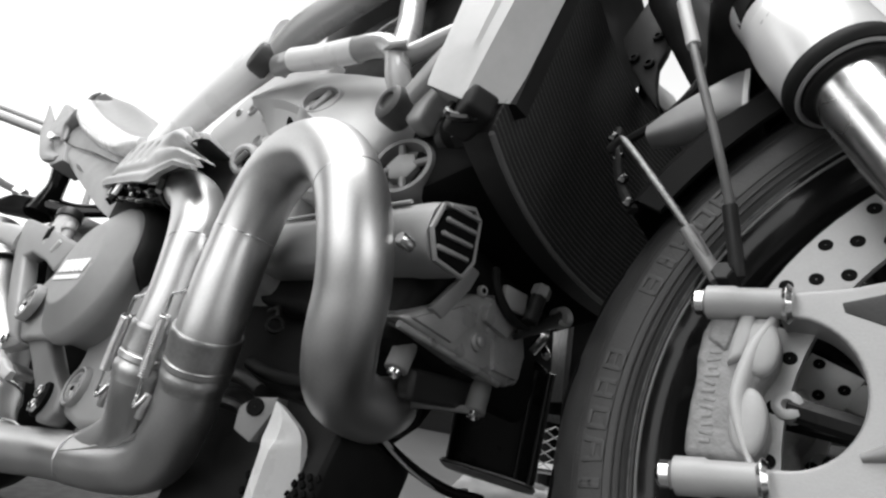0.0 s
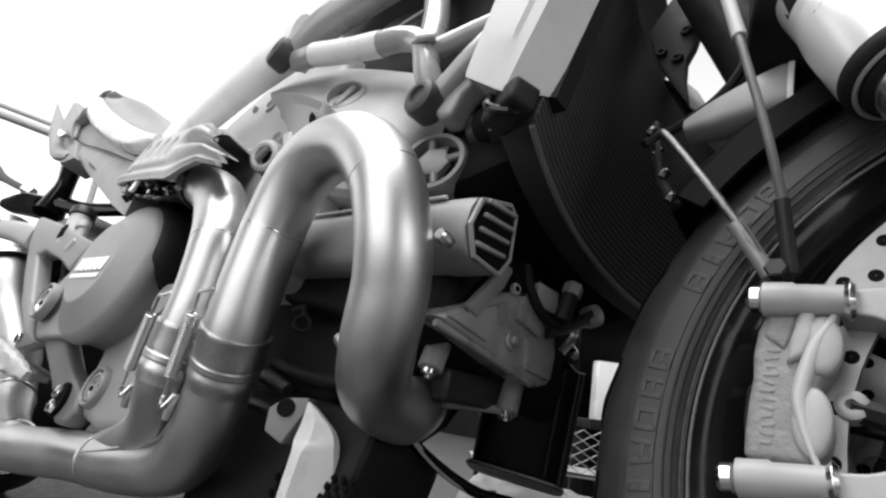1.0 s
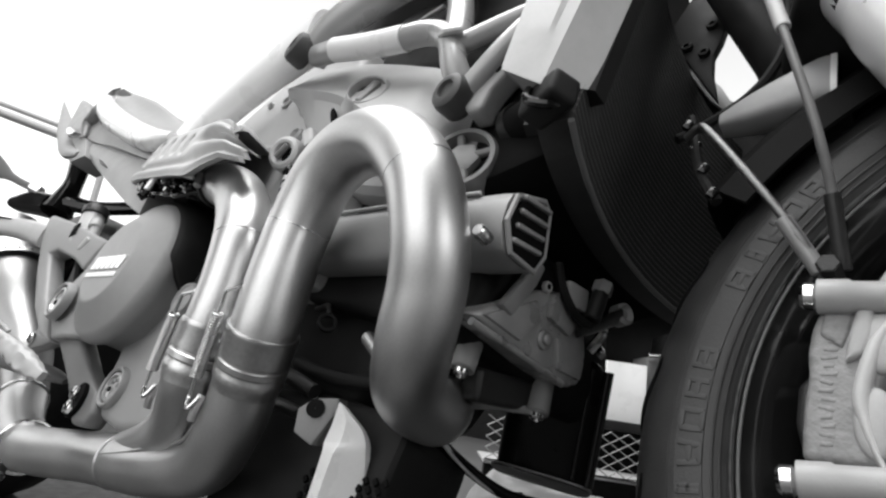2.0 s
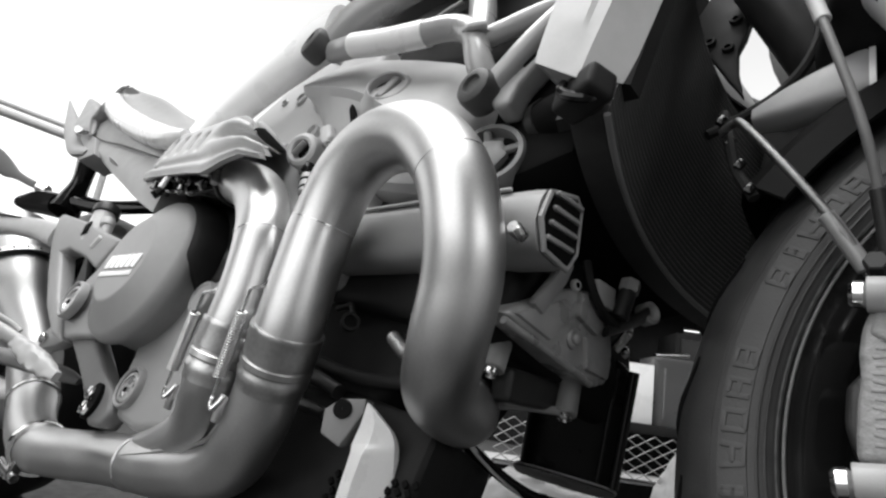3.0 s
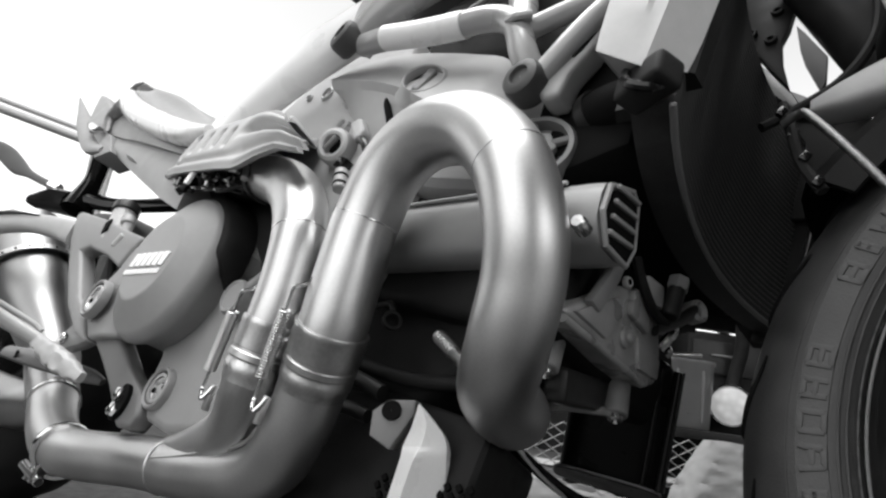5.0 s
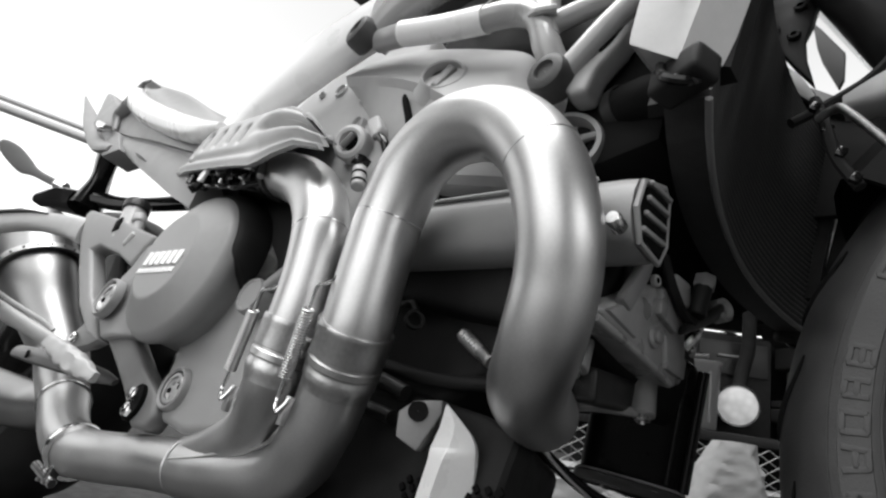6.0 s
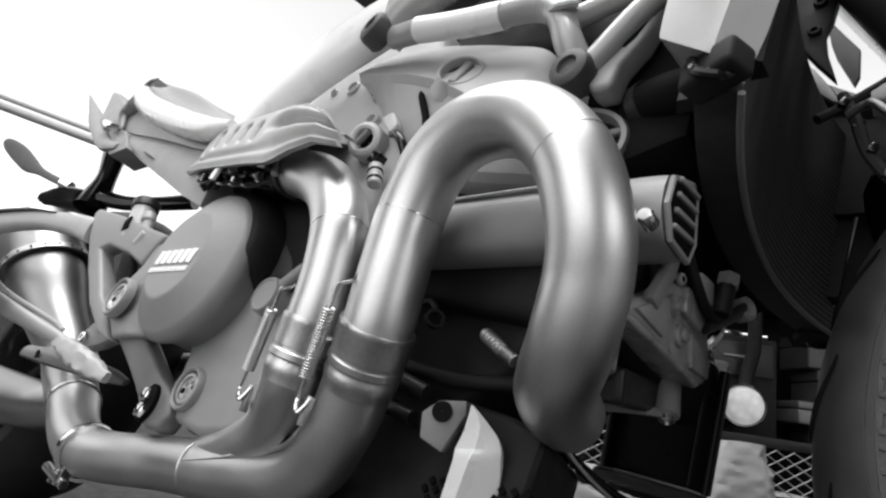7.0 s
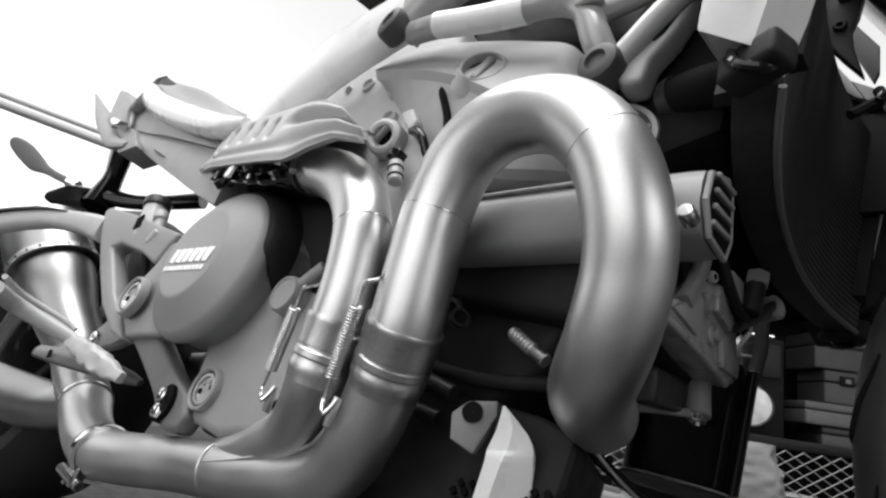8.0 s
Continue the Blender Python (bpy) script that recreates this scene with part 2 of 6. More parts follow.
def front_wheel():
    half = [(-0.043, 0.243), (-0.0500, 0.2485), (-0.0545, 0.262), (-0.0530, 0.278), (-0.046, 0.293), (-0.032, 0.305), (-0.016, 0.3105)]
    prof = half + [(0, 0.312)] + [(-y, r) for y, r in half[::-1]]
    prof = [(p.x, p.y) for p in spline([(y, r, 0) for y, r in prof], 3)]
    tyre = part("front_tyre", lathe(prof, AXLE, (0, 1, 0), 160), RUBBER, moto, "black rubber front tyre with raised sidewall marks")
    # sidewall rings
    for r, y, w in ((0.2545, -0.0528, 0.0010), (0.2800, -0.0523, 0.0005), (0.2505, -0.0513, 0.0010)):
        part("sidewall_ring", tube([on_wheel(k * 3, r, y) for k in range(121)], w, 6, 1, False), RUBBER, tyre)
    # raised marks: two words of block shapes, three times round
    for turn in (0, 120, 240):
        for word, (phi0, step, count) in enumerate(((-12.3, 4.35, 6), (22.0, 4.2, 5))):
            for k in range(count):
                phi = phi0 + turn + k * step
                wide = (0.0150, 0.0070, 0.0155, 0.0155, 0.0140, 0.0155)[k]
                reach = math.degrees((wide - 0.0042) / 2 / 0.267)
                for d in (-reach, reach):
                    part("raised_mark", box(on_wheel(phi + d, 0.2670, -0.0549), (0.0132, 0.0011, 0.0036), (0, phi + d + (7 if k == 2 else 0) * (1 if d > 0 else -1), 0), 0.0005, 2), RUBBER_WORN, tyre)
                for q, at_r in enumerate((0.2610, 0.2668, 0.2728)):
                    if (k + q) % 3 != 1 or k in (0, 5):
                        part("raised_mark", box(on_wheel(phi, at_r, -0.0549), (0.0032, 0.0011, wide * 0.72), (0, phi, 0), 0.0005, 2), RUBBER_WORN, tyre)
    part("sidewall_band", lathe([(-0.0530, 0.2588), (-0.0547, 0.2594), (-0.0549, 0.2670), (-0.0541, 0.2752), (-0.0525, 0.2758)], AXLE, (0, 1, 0), 160), RUBBER, tyre)
    # slanting tread grooves
    for k in range(24):
        for s in (-1, 1):
            phi = k * 15 + (0 if s < 0 else 7)
            pts = []
            for f in range(7):
                u = f / 6
                y = 0.008 + 0.036 * u
                r = 0.312 - 0.0006 - 8.2 * max(0, y - 0.006) ** 2 - (0.0016 if u > 0.8 else 0)
                pts.append(on_wheel(phi + 9 * u - 2.5 * math.sin(math.pi * u), r, s * y))
            part("tread_groove", tube(pts, [0.0006, 0.0018, 0.0022, 0.0022, 0.002, 0.0016, 0.0006], 6, 2), GROOVE, tyre)
    rim_half = [(-0.0445, 0.2490), (-0.0470, 0.2470), (-0.0465, 0.2435), (-0.0430, 0.2400), (-0.0420, 0.2350), (-0.0390, 0.2290), (-0.031, 0.2180), (-0.018, 0.2100)]
    prof = rim_half + [(0, 0.206)] + [(-y, r) for y, r in rim_half[::-1]]
    rim = part("front_rim", lathe(prof, AXLE, (0, 1, 0), 120), BLACK_GLOSS, moto, "gloss black cast wheel rim")
    part("rim_lip", tube([on_wheel(k * 3, 0.2470, -0.0468) for k in range(121)], 0.0015, 8, 1, False), CAST_MID, rim)
    part("rim_step", tube([on_wheel(k * 3, 0.2425, -0.0450) for k in range(121)], 0.0012, 8, 1, False), CAST_MID, rim)
    for k in range(5):
        for d in (-9, 9):
            a, b = on_wheel(20 + 72 * k + d * 0.4, 0.045, -0.012), on_wheel(20 + 72 * k + d, 0.212, -0.012)
            part("spoke", tube([a, a.lerp(b, 0.5), b], [0.017, 0.012, 0.015], 10, 4, True, flat=0.7), BLACK_GLOSS, rim)
    part("hub", lathe([(-0.062, 0.018), (-0.062, 0.045), (-0.05, 0.055), (0.05, 0.055), (0.062, 0.045), (0.062, 0.018)], AXLE, (0, 1, 0), 32, caps=True), DARKPAINT, rim)
    for y in (-0.058, 0.058):
        s = 1 if y > 0 else -1
        disc = part("brake_disc", lathe([(-0.0025, 0.1620), (-0.0025, 0.1975), (-0.002, 0.198), (0.002, 0.198), (0.0025, 0.1975), (0.0025, 0.1620), (-0.0025, 0.1620)], AXLE + Vector((0, y, 0)), (0, 1, 0), 96), ALLOY, moto, "drilled steel brake disc")
        bm = bmesh.new()
        for side in (-1, 1):
            lathe([(0, 0.0040), (0.0003, 0.0039), (0.0002, 0.0003)], Vector((0, side * 0.0025, 0)), (0, side, 0), 14, bm=bm)
        hole = part("drilled_hole", bm, GROOVE, disc)
        hole.location = on_wheel(0, 0.1900, y)
        for k in range(36):
            for i, r in enumerate((0.1900, 0.1795, 0.1680)):
                c = on_wheel(k * 10 + i * 3.6, r, y)
                if k + i:
                    more = new("drilled_hole", hole.data)
                    more.parent = disc
                    more.location = c
        for k in range(8):
            a, b = on_wheel(k * 45, 0.055, y - s * 0.008), on_wheel(k * 45 + 8, 0.162, y)
            part("carrier_arm", tube([a, b], [0.008, 0.007], 8, 2), DARKPAINT, disc)
            part("disc_button", lathe([(-0.005, 0.008), (0.005, 0.008), (0.006, 0.006), (0.006, 0.003), (0.002, 0.0003)], on_wheel(k * 45 + 8, 0.1615, y), (0, s, 0), 16), ALLOY, disc)


front_wheel()


def fork():
    def on(z, y):
        return Vector((-0.109 - 0.470 * (z - 0.465), y, z))
    for y in (-0.105, 0.105):
        s = 1 if y > 0 else -1
        side = part("fork_leg", rod(on(0.550, y), on(0.90, y), 0.0315, 40, 0.06), FORK, moto, "pale satin upside-down fork leg")
        ax = (on(0.5, y) - on(0.6, y)).normalized()
        part("lower_collar", lathe([(-0.064, 0.0310), (-0.060, 0.0320), (-0.050, 0.0332), (-0.040, 0.0338), (-0.004, 0.0338), (-0.001, 0.0330), (-0.001, 0.028)], on(0.516, y), ax, 48), FORK, side)
        part("dust_seal", lathe([(-0.002, 0.0290), (-0.001, 0.0338), (0.004, 0.0346), (0.007, 0.0336), (0.009, 0.0316), (0.009, 0.0300)], on(0.516, y), ax, 48), BLACK, side, "black rubber dust seal")
        part("seal_clip", lathe([(0.0078, 0.0302), (0.0102, 0.0305), (0.0112, 0.0292), (0.0102, 0.0276), (0.0078, 0.0274)], on(0.516, y), ax, 48), CAST, side)
        part("seal_lip", lathe([(0.008, 0.0278), (0.013, 0.0266), (0.015, 0.0240), (0.015, 0.0225)], on(0.516, y), ax, 40), BLACK, side)
        part("stanchion", rod(on(0.52, y), on(0.39, y), 0.0226, 40, 0.04), STANCHION, side, "polished steel fork stanchion")
        # foot: a casting set inboard, with two arms that reach back to the brake caliper round a wide cut-out
        cut = [(-0.160 + 0.0365 * math.cos(radians(a)), 0.3300 + 0.0410 * math.sin(radians(a))) for a in range(-78, 79, 8)]
        outline = [(-0.1640, 0.2885)] + cut + [(-0.1640, 0.3712), (-0.1640, 0.3850), (-0.1480, 0.3868), (-0.1300, 0.3886), (-0.1130, 0.3930), (-0.080, 0.4080), (-0.056, 0.4120), (-0.040, 0.3800), (0.015, 0.3400), (0.022, 0.2900), (0.000, 0.2750), (-0.060, 0.2660), (-0.120, 0.2650), (-0.1660, 0.2700)]
        y0, y1 = sorted((s * 0.080, s * 0.056))
        foot = part("fork_foot", prism(outline, y0, y1, 0.0055, 4), ALLOY, side, "cast alloy fork foot with two caliper arms")
        # Dark plate paints in the shade of a recess below the upper arm.
        part("pocket_shade", prism([(-0.1345, 0.3790), (-0.1130, 0.3850), (-0.094, 0.390), (-0.088, 0.370), (-0.106, 0.362), (-0.1330, 0.3735)], min(s * 0.0808, s * 0.0780), max(s * 0.0808, s * 0.0780), 0.0010, 2), CAST_DARK, foot)
        part("foot_rib", tube([Vector((-0.085, s * 0.076, 0.405)), Vector((-0.082, s * 0.080, 0.345)), Vector((-0.070, s * 0.078, 0.285))], 0.013, 14, 6), ALLOY, foot)
        part("arm_rib", tube([Vector((-0.1260, s * 0.0800, 0.3000)), Vector((-0.1120, s * 0.0815, 0.3060)), Vector((-0.0960, s * 0.0815, 0.3200))], [0.002, 0.0045, 0.006], 12, 6), ALLOY, foot)
        part("axle_clamp", lathe([(-0.02, 0.02), (-0.02, 0.03), (0.02, 0.03), (0.02, 0.02)], AXLE + Vector((0, s * 0.085, 0)), (0, 1, 0), 28, caps=True), ALLOY, foot)


fork()


def caliper(s):
    """A radial brake caliper: a rough cast body, two piston domes, an S-shaped bright ridge and two long bolts. s: the side, -1 or 1."""
    def slab(outline, a, b, bev, segs=3):
        return prism(outline, min(s * a, s * b), max(s * a, s * b), bev, segs)

    outl = [(-0.1985, 0.3725), (-0.2025, 0.3600), (-0.2040, 0.3450), (-0.2030, 0.3330), (-0.2045, 0.3180), (-0.2050, 0.3020), (-0.2045, 0.2885), (-0.1730, 0.2895), (-0.1680, 0.2990), (-0.1660, 0.3107), (-0.1684, 0.3207), (-0.1730, 0.3305), (-0.1650, 0.3440), (-0.1634, 0.3574), (-0.1675, 0.3724)]
    body = part("brake_caliper", slab(outl, 0.079, 0.030, 0.0055, 4), CALIPER, moto, "grey cast radial brake caliper with a bright ridge")
    # a lower inner half that stands further back
    part("inner_half", slab([(-0.206, 0.345), (-0.2125, 0.336), (-0.2130, 0.315), (-0.209, 0.300), (-0.190, 0.300), (-0.190, 0.345)], 0.052, 0.026, 0.004), CAST_DARK, body)
    for c, rx, rz in (((-0.1712, 0.3525), 0.0098, 0.0168), ((-0.1742, 0.3108), 0.0092, 0.0180)):
        rings = []
        for k in range(9):
            f = k / 8
            q = max(0.02, 1 - (f * 0.985) ** 5) ** 0.5
            rings.append([Vector((c[0] + rx * q * math.cos(a), s * (0.0765 + 0.0072 * f), c[1] + rz * q * math.sin(a))) for a in (2 * math.pi * j / 28 for j in range(28))])
        part("piston_dome", rings_to_bm(rings[::-1] if s > 0 else rings), CAST_SOFT, body, "", 60)
    part("raised_panel", slab([(-0.1815, 0.3715), (-0.1740, 0.3720), (-0.1745, 0.3560), (-0.1785, 0.3450), (-0.1868, 0.3400), (-0.1850, 0.3560)], 0.0835, 0.076, 0.0030, 3), CAST_SOFT, body)
    part("shoulder_panel", slab([(-0.1965, 0.3715), (-0.1830, 0.3715), (-0.1845, 0.3600), (-0.1880, 0.3480), (-0.1990, 0.3560)], 0.0805, 0.075, 0.0030, 3), CALIPER, body)
    line = spline([(-0.1655, 0, 0.3705), (-0.1690, 0, 0.3620), (-0.1736, 0, 0.3520), (-0.1776, 0, 0.3370), (-0.1800, 0, 0.3215), (-0.1780, 0, 0.3090), (-0.1742, 0, 0.2960), (-0.1695, 0, 0.2860)], 6)
    rings = []
    for k, c in enumerate(line):
        f = k / (len(line) - 1)
        w = 0.0019 + 0.0024 * math.sin(math.pi * min(1.0, f * 1.15)) ** 0.8
        h = 0.0045 + 0.0040 * math.sin(math.pi * f)
        rings.append([Vector((c.x + w * math.cos(a), s * (0.0775 + h * max(0.0, math.sin(a)) ** 0.7 - (0.004 if math.sin(a) < -0.1 else 0.0)), c.z)) for a in (2 * math.pi * j / 14 for j in range(14))])
    part("bridge_ridge", rings_to_bm(rings), CAST_LIGHT, body, "bright cast ridge", 50)
    # worn raised marks down the flank, plain bars
    rnd = random.Random(8)
    for k in range(15):
        part("raised_bar", box((-0.1925 - 0.0002 * k + rnd.uniform(-0.0012, 0.0012), s * 0.0790, 0.3620 - 0.0046 * k), (rnd.uniform(0.005, 0.008), 0.0010, 0.0022), (0, rnd.uniform(-14, 14), 0), 0.0005, 2), CALIPER, body)
    for a, b in (((-0.1575, 0.3777), (-0.2080, 0.3775)), ((-0.1630, 0.2819), (-0.2141, 0.2754))):
        a, b = Vector((a[0], s * 0.081, a[1])), Vector((b[0], s * 0.083, b[1]))
        pin = part("mount_sleeve", lathe([(0.0, 0.0070), (0.0, 0.0084), (0.026, 0.0088), (0.0275, 0.0098), (0.042, 0.0098), (0.0425, 0.0086), (0.0425, 0.0040)], a, b - a, 28), CAST_SOFT, body)
        part("bolt_end", rod(a.lerp(b, 0.82), b, 0.0076, 20, 0.30), CHROME, pin, "bright bolt end")
        part("washer", rod(a.lerp(b, -0.03), a.lerp(b, 0.07), 0.0112, 28, 0.22), CHROME, pin)


caliper(-1)
caliper(1)


def radiator():
    """A bowed core: its sides stand further forward than its middle."""
    up = Vector((math.sin(radians(6)), 0, math.cos(radians(6))))

    def on(v, h, d=0.0):
        # v across, h up from the lower edge, d in front of the face
        return Vector((-0.352 + 0.024 * (v / 0.17) ** 2 + d, v, 0.455 + 0.010 * (v / 0.17) ** 2)) + up * h
    vs = [-0.170 + 0.340 * k / 24 for k in range(25)]
    rings = [[on(v, 0.0, -0.028), on(v, 0.0), on(v, 0.220), on(v, 0.220, -0.028)] for v in vs]
    rad = part("radiator", rings_to_bm(rings), CORE, moto, "black curved radiator with fine horizontal tubes")
    for k in range(39):
        part("cooling_tube", tube([on(v, 0.006 + k * 0.0055, -0.0005) for v in vs[::3]], 0.0010, 6, 1), TUBES, rad)
    part("lower_rail", tube([on(v, -0.002, 0.0) for v in vs[::2]], 0.0024, 10, 1), CAST_MID, rad)
    for s in (-1, 1):
        # The far tank is widened to close a bright gap beside the core.
        part("side_tank", loft([[on(s * 0.158, h, d) + Vector((0, s * w * (5 if s > 0 else 1), 0)) for d, w in ((-0.040, 0.0), (-0.036, 0.012), (-0.010, 0.012), (-0.004, 0.0))] for h in (0.004, 0.10, 0.17, 0.220)], 2), BLACK, rad)
        sec = []
        for h, a, b, c in ((0.0, (-0.368, 0.2080, 0.487), (-0.339, 0.1960, 0.475), (-0.322, 0.165, 0.494)),
                           (0.5, (-0.366, 0.2090, 0.540), (-0.331, 0.1970, 0.524), (-0.313, 0.165, 0.545)),
                           (1.0, (-0.364, 0.2100, 0.592), (-0.322, 0.1980, 0.570), (-0.305, 0.165, 0.592)),
                           (2.0, (-0.358, 0.2120, 0.700), (-0.304, 0.2000, 0.672), (-0.288, 0.163, 0.690))):
            a, b, c = (Vector((p[0], s * p[1], p[2])) for p in (a, b, c))
            i1, i2 = c + Vector((-0.012, -s * 0.006, 0.002)), a + Vector((0.004, -s * 0.030, 0.002))
            if h == 0.0:
                m = (a + b + c + i1 + i2) / 5 + Vector((0, 0, 0.004))
                sec.append([p.lerp(m, 0.10) + Vector((0, 0, -0.001)) for p in (a, a.lerp(b, 0.06), a.lerp(b, 0.70), a.lerp(b, 0.78), a.lerp(b, 0.96), b, b.lerp(c, 0.05), c, i1, i2)])
                sec.append([p + Vector((0, 0, 0.003)) for p in (a, a.lerp(b, 0.06), a.lerp(b, 0.70), a.lerp(b, 0.78), a.lerp(b, 0.96), b, b.lerp(c, 0.05), c, i1, i2)])
            else:
                sec.append([a, a.lerp(b, 0.06), a.lerp(b, 0.70) + Vector((0, s * 0.0018, 0)), a.lerp(b, 0.78), a.lerp(b, 0.96), b, b.lerp(c, 0.05), c, i1, i2])
        cover = part("radiator_cover", loft(sec, 4), CAST_LIGHT, rad, "light grey painted radiator side cover", 22)
        liner = []
        for z, a, c in ((0.492, (-0.366, 0.196), (-0.324, 0.158)), (0.600, (-0.362, 0.198), (-0.310, 0.158)), (0.700, (-0.356, 0.200), (-0.293, 0.156))):
            a, c = Vector((a[0], s * a[1], z)), Vector((c[0], s * c[1], z))
            liner.append([a, c + Vector((0.004, s * 0.006, 0)), c + Vector((0.005, -s * 0.008, 0)), c + Vector((-0.018, -s * 0.008, 0)), a + Vector((0.006, -s * 0.036, 0))])
        part("cover_liner", loft(liner, 3), BLACK, cover, "black inner lining")
        part("clip_block", box((-0.340, s * 0.184, 0.471), (0.040, 0.022, 0.022), (0, 0, 25 * s), 0.005, 3), BLACK, cover)
        part("clip_hook", tube([(-0.352, s * 0.192, 0.476), (-0.348, s * 0.196, 0.463), (-0.334, s * 0.192, 0.459), (-0.326, s * 0.184, 0.466)], 0.0034, 8, 5), BLACK_GLOSS, cover)


radiator()


# ---- exhaust ----
def ring_at(pts, i, r, w, n=24):
    a, b = Vector(pts[i - 1]), Vector(pts[i + 1])
    c, t = Vector(pts[i]), (b - a).normalized()
    return tube([c + r * (math.cos(k) * basis(t)[1] + math.sin(k) * basis(t)[2]) for k in (2 * math.pi * j / n for j in range(n + 1))], w, 8, 1, False)


FRONT_HEADER = [(-0.5050, 0.0040, 0.3100), (-0.4750, -0.0360, 0.2960), (-0.4485, -0.0769, 0.2830), (-0.4335, -0.1238, 0.2835), (-0.4110, -0.1567, 0.3045), (-0.3990, -0.1755, 0.3394), (-0.3990, -0.1899, 0.3704),
                (-0.4140, -0.2021, 0.4087), (-0.4482, -0.2076, 0.4387), (-0.4960, -0.2059, 0.4450), (-0.5310, -0.1990, 0.4250), (-0.5490, -0.1890, 0.3840), (-0.5510, -0.1835, 0.3400), (-0.5560, -0.1745, 0.2980), (-0.5660, -0.1645, 0.2740)]
COLLECTOR = [(-0.5560, -0.1745, 0.2980), (-0.5720, -0.1590, 0.2640), (-0.5950, -0.1420, 0.2280), (-0.6328, -0.1262, 0.1949), (-0.7103, -0.1264, 0.1767), (-0.8096, -0.1350, 0.1670), (-0.8900, -0.1490, 0.1545), (-0.9550, -0.1500, 0.1490)]
REAR_HEADER = [(-0.866, -0.158, 0.491), (-0.805, -0.170, 0.477), (-0.748, -0.181, 0.464), (-0.683, -0.190, 0.437), (-0.642, -0.195, 0.407), (-0.618, -0.196, 0.372), (-0.612, -0.191, 0.330), (-0.615, -0.186, 0.292), (-0.625, -0.179, 0.262)]
REAR_BRANCH = [(-0.615, -0.186, 0.294), (-0.6225, -0.1800, 0.2620), (-0.634, -0.170, 0.243), (-0.663, -0.150, 0.2195), (-0.714, -0.1345, 0.2010), (-0.775, -0.1300, 0.1830)]


def spring_between(p0, p1, parent):
    p0, p1 = Vector(p0), Vector(p1)
    ax, u, v = basis(p1 - p0)
    h = (p1 - p0).length
    turns, r = 25, 0.0042
    a, b = 0.21 * h, 0.78 * h
    pts = [p0 + ax * (a + (b - a) * k / (turns * 12)) + r * (math.cos(2 * math.pi * k / 12) * u + math.sin(2 * math.pi * k / 12) * v) for k in range(turns * 12 + 1)]
    sp = part("tension_spring", tube(pts, 0.00100, 6, 1), STEEL, parent, "coiled steel tension spring")
    part("spring_hook", tube([p0 + ax * a, p0 + ax * a * 0.5, p0 + Vector((0.001, 0, -0.002)), p0 + Vector((0.006, 0.001, 0.000)), p0 + Vector((0.012, 0.003, 0.003)), p0 + Vector((0.014, 0.005, 0.012))], 0.0015, 8, 5), CHROME, sp)
    part("spring_hook", tube([p0 + ax * b, p1 + Vector((-0.001, 0, 0.006)), p1, p1 + Vector((0.004, 0.0, -0.005)), p1 + Vector((0.008, 0.001, 0.000)), p1 + Vector((0.010, 0.002, 0.006))], 0.0015, 8, 5), CHROME, sp)
    part("spring_tab", tube([p0 + Vector((0.017, 0.006, 0.022)), p0 + Vector((0.016, 0.006, 0.010)), p0 + Vector((0.013, 0.008, -0.008))], 0.0034, 8, 4, flat=0.45), STEEL_DARK, parent)
    part("spring_tab", tube([p1 + Vector((0.009, 0.004, 0.008)), p1 + Vector((0.007, 0.005, -0.003)), p1 + Vector((0.004, 0.008, -0.012))], 0.0034, 8, 4, flat=0.45), STEEL_DARK, parent)
    return sp


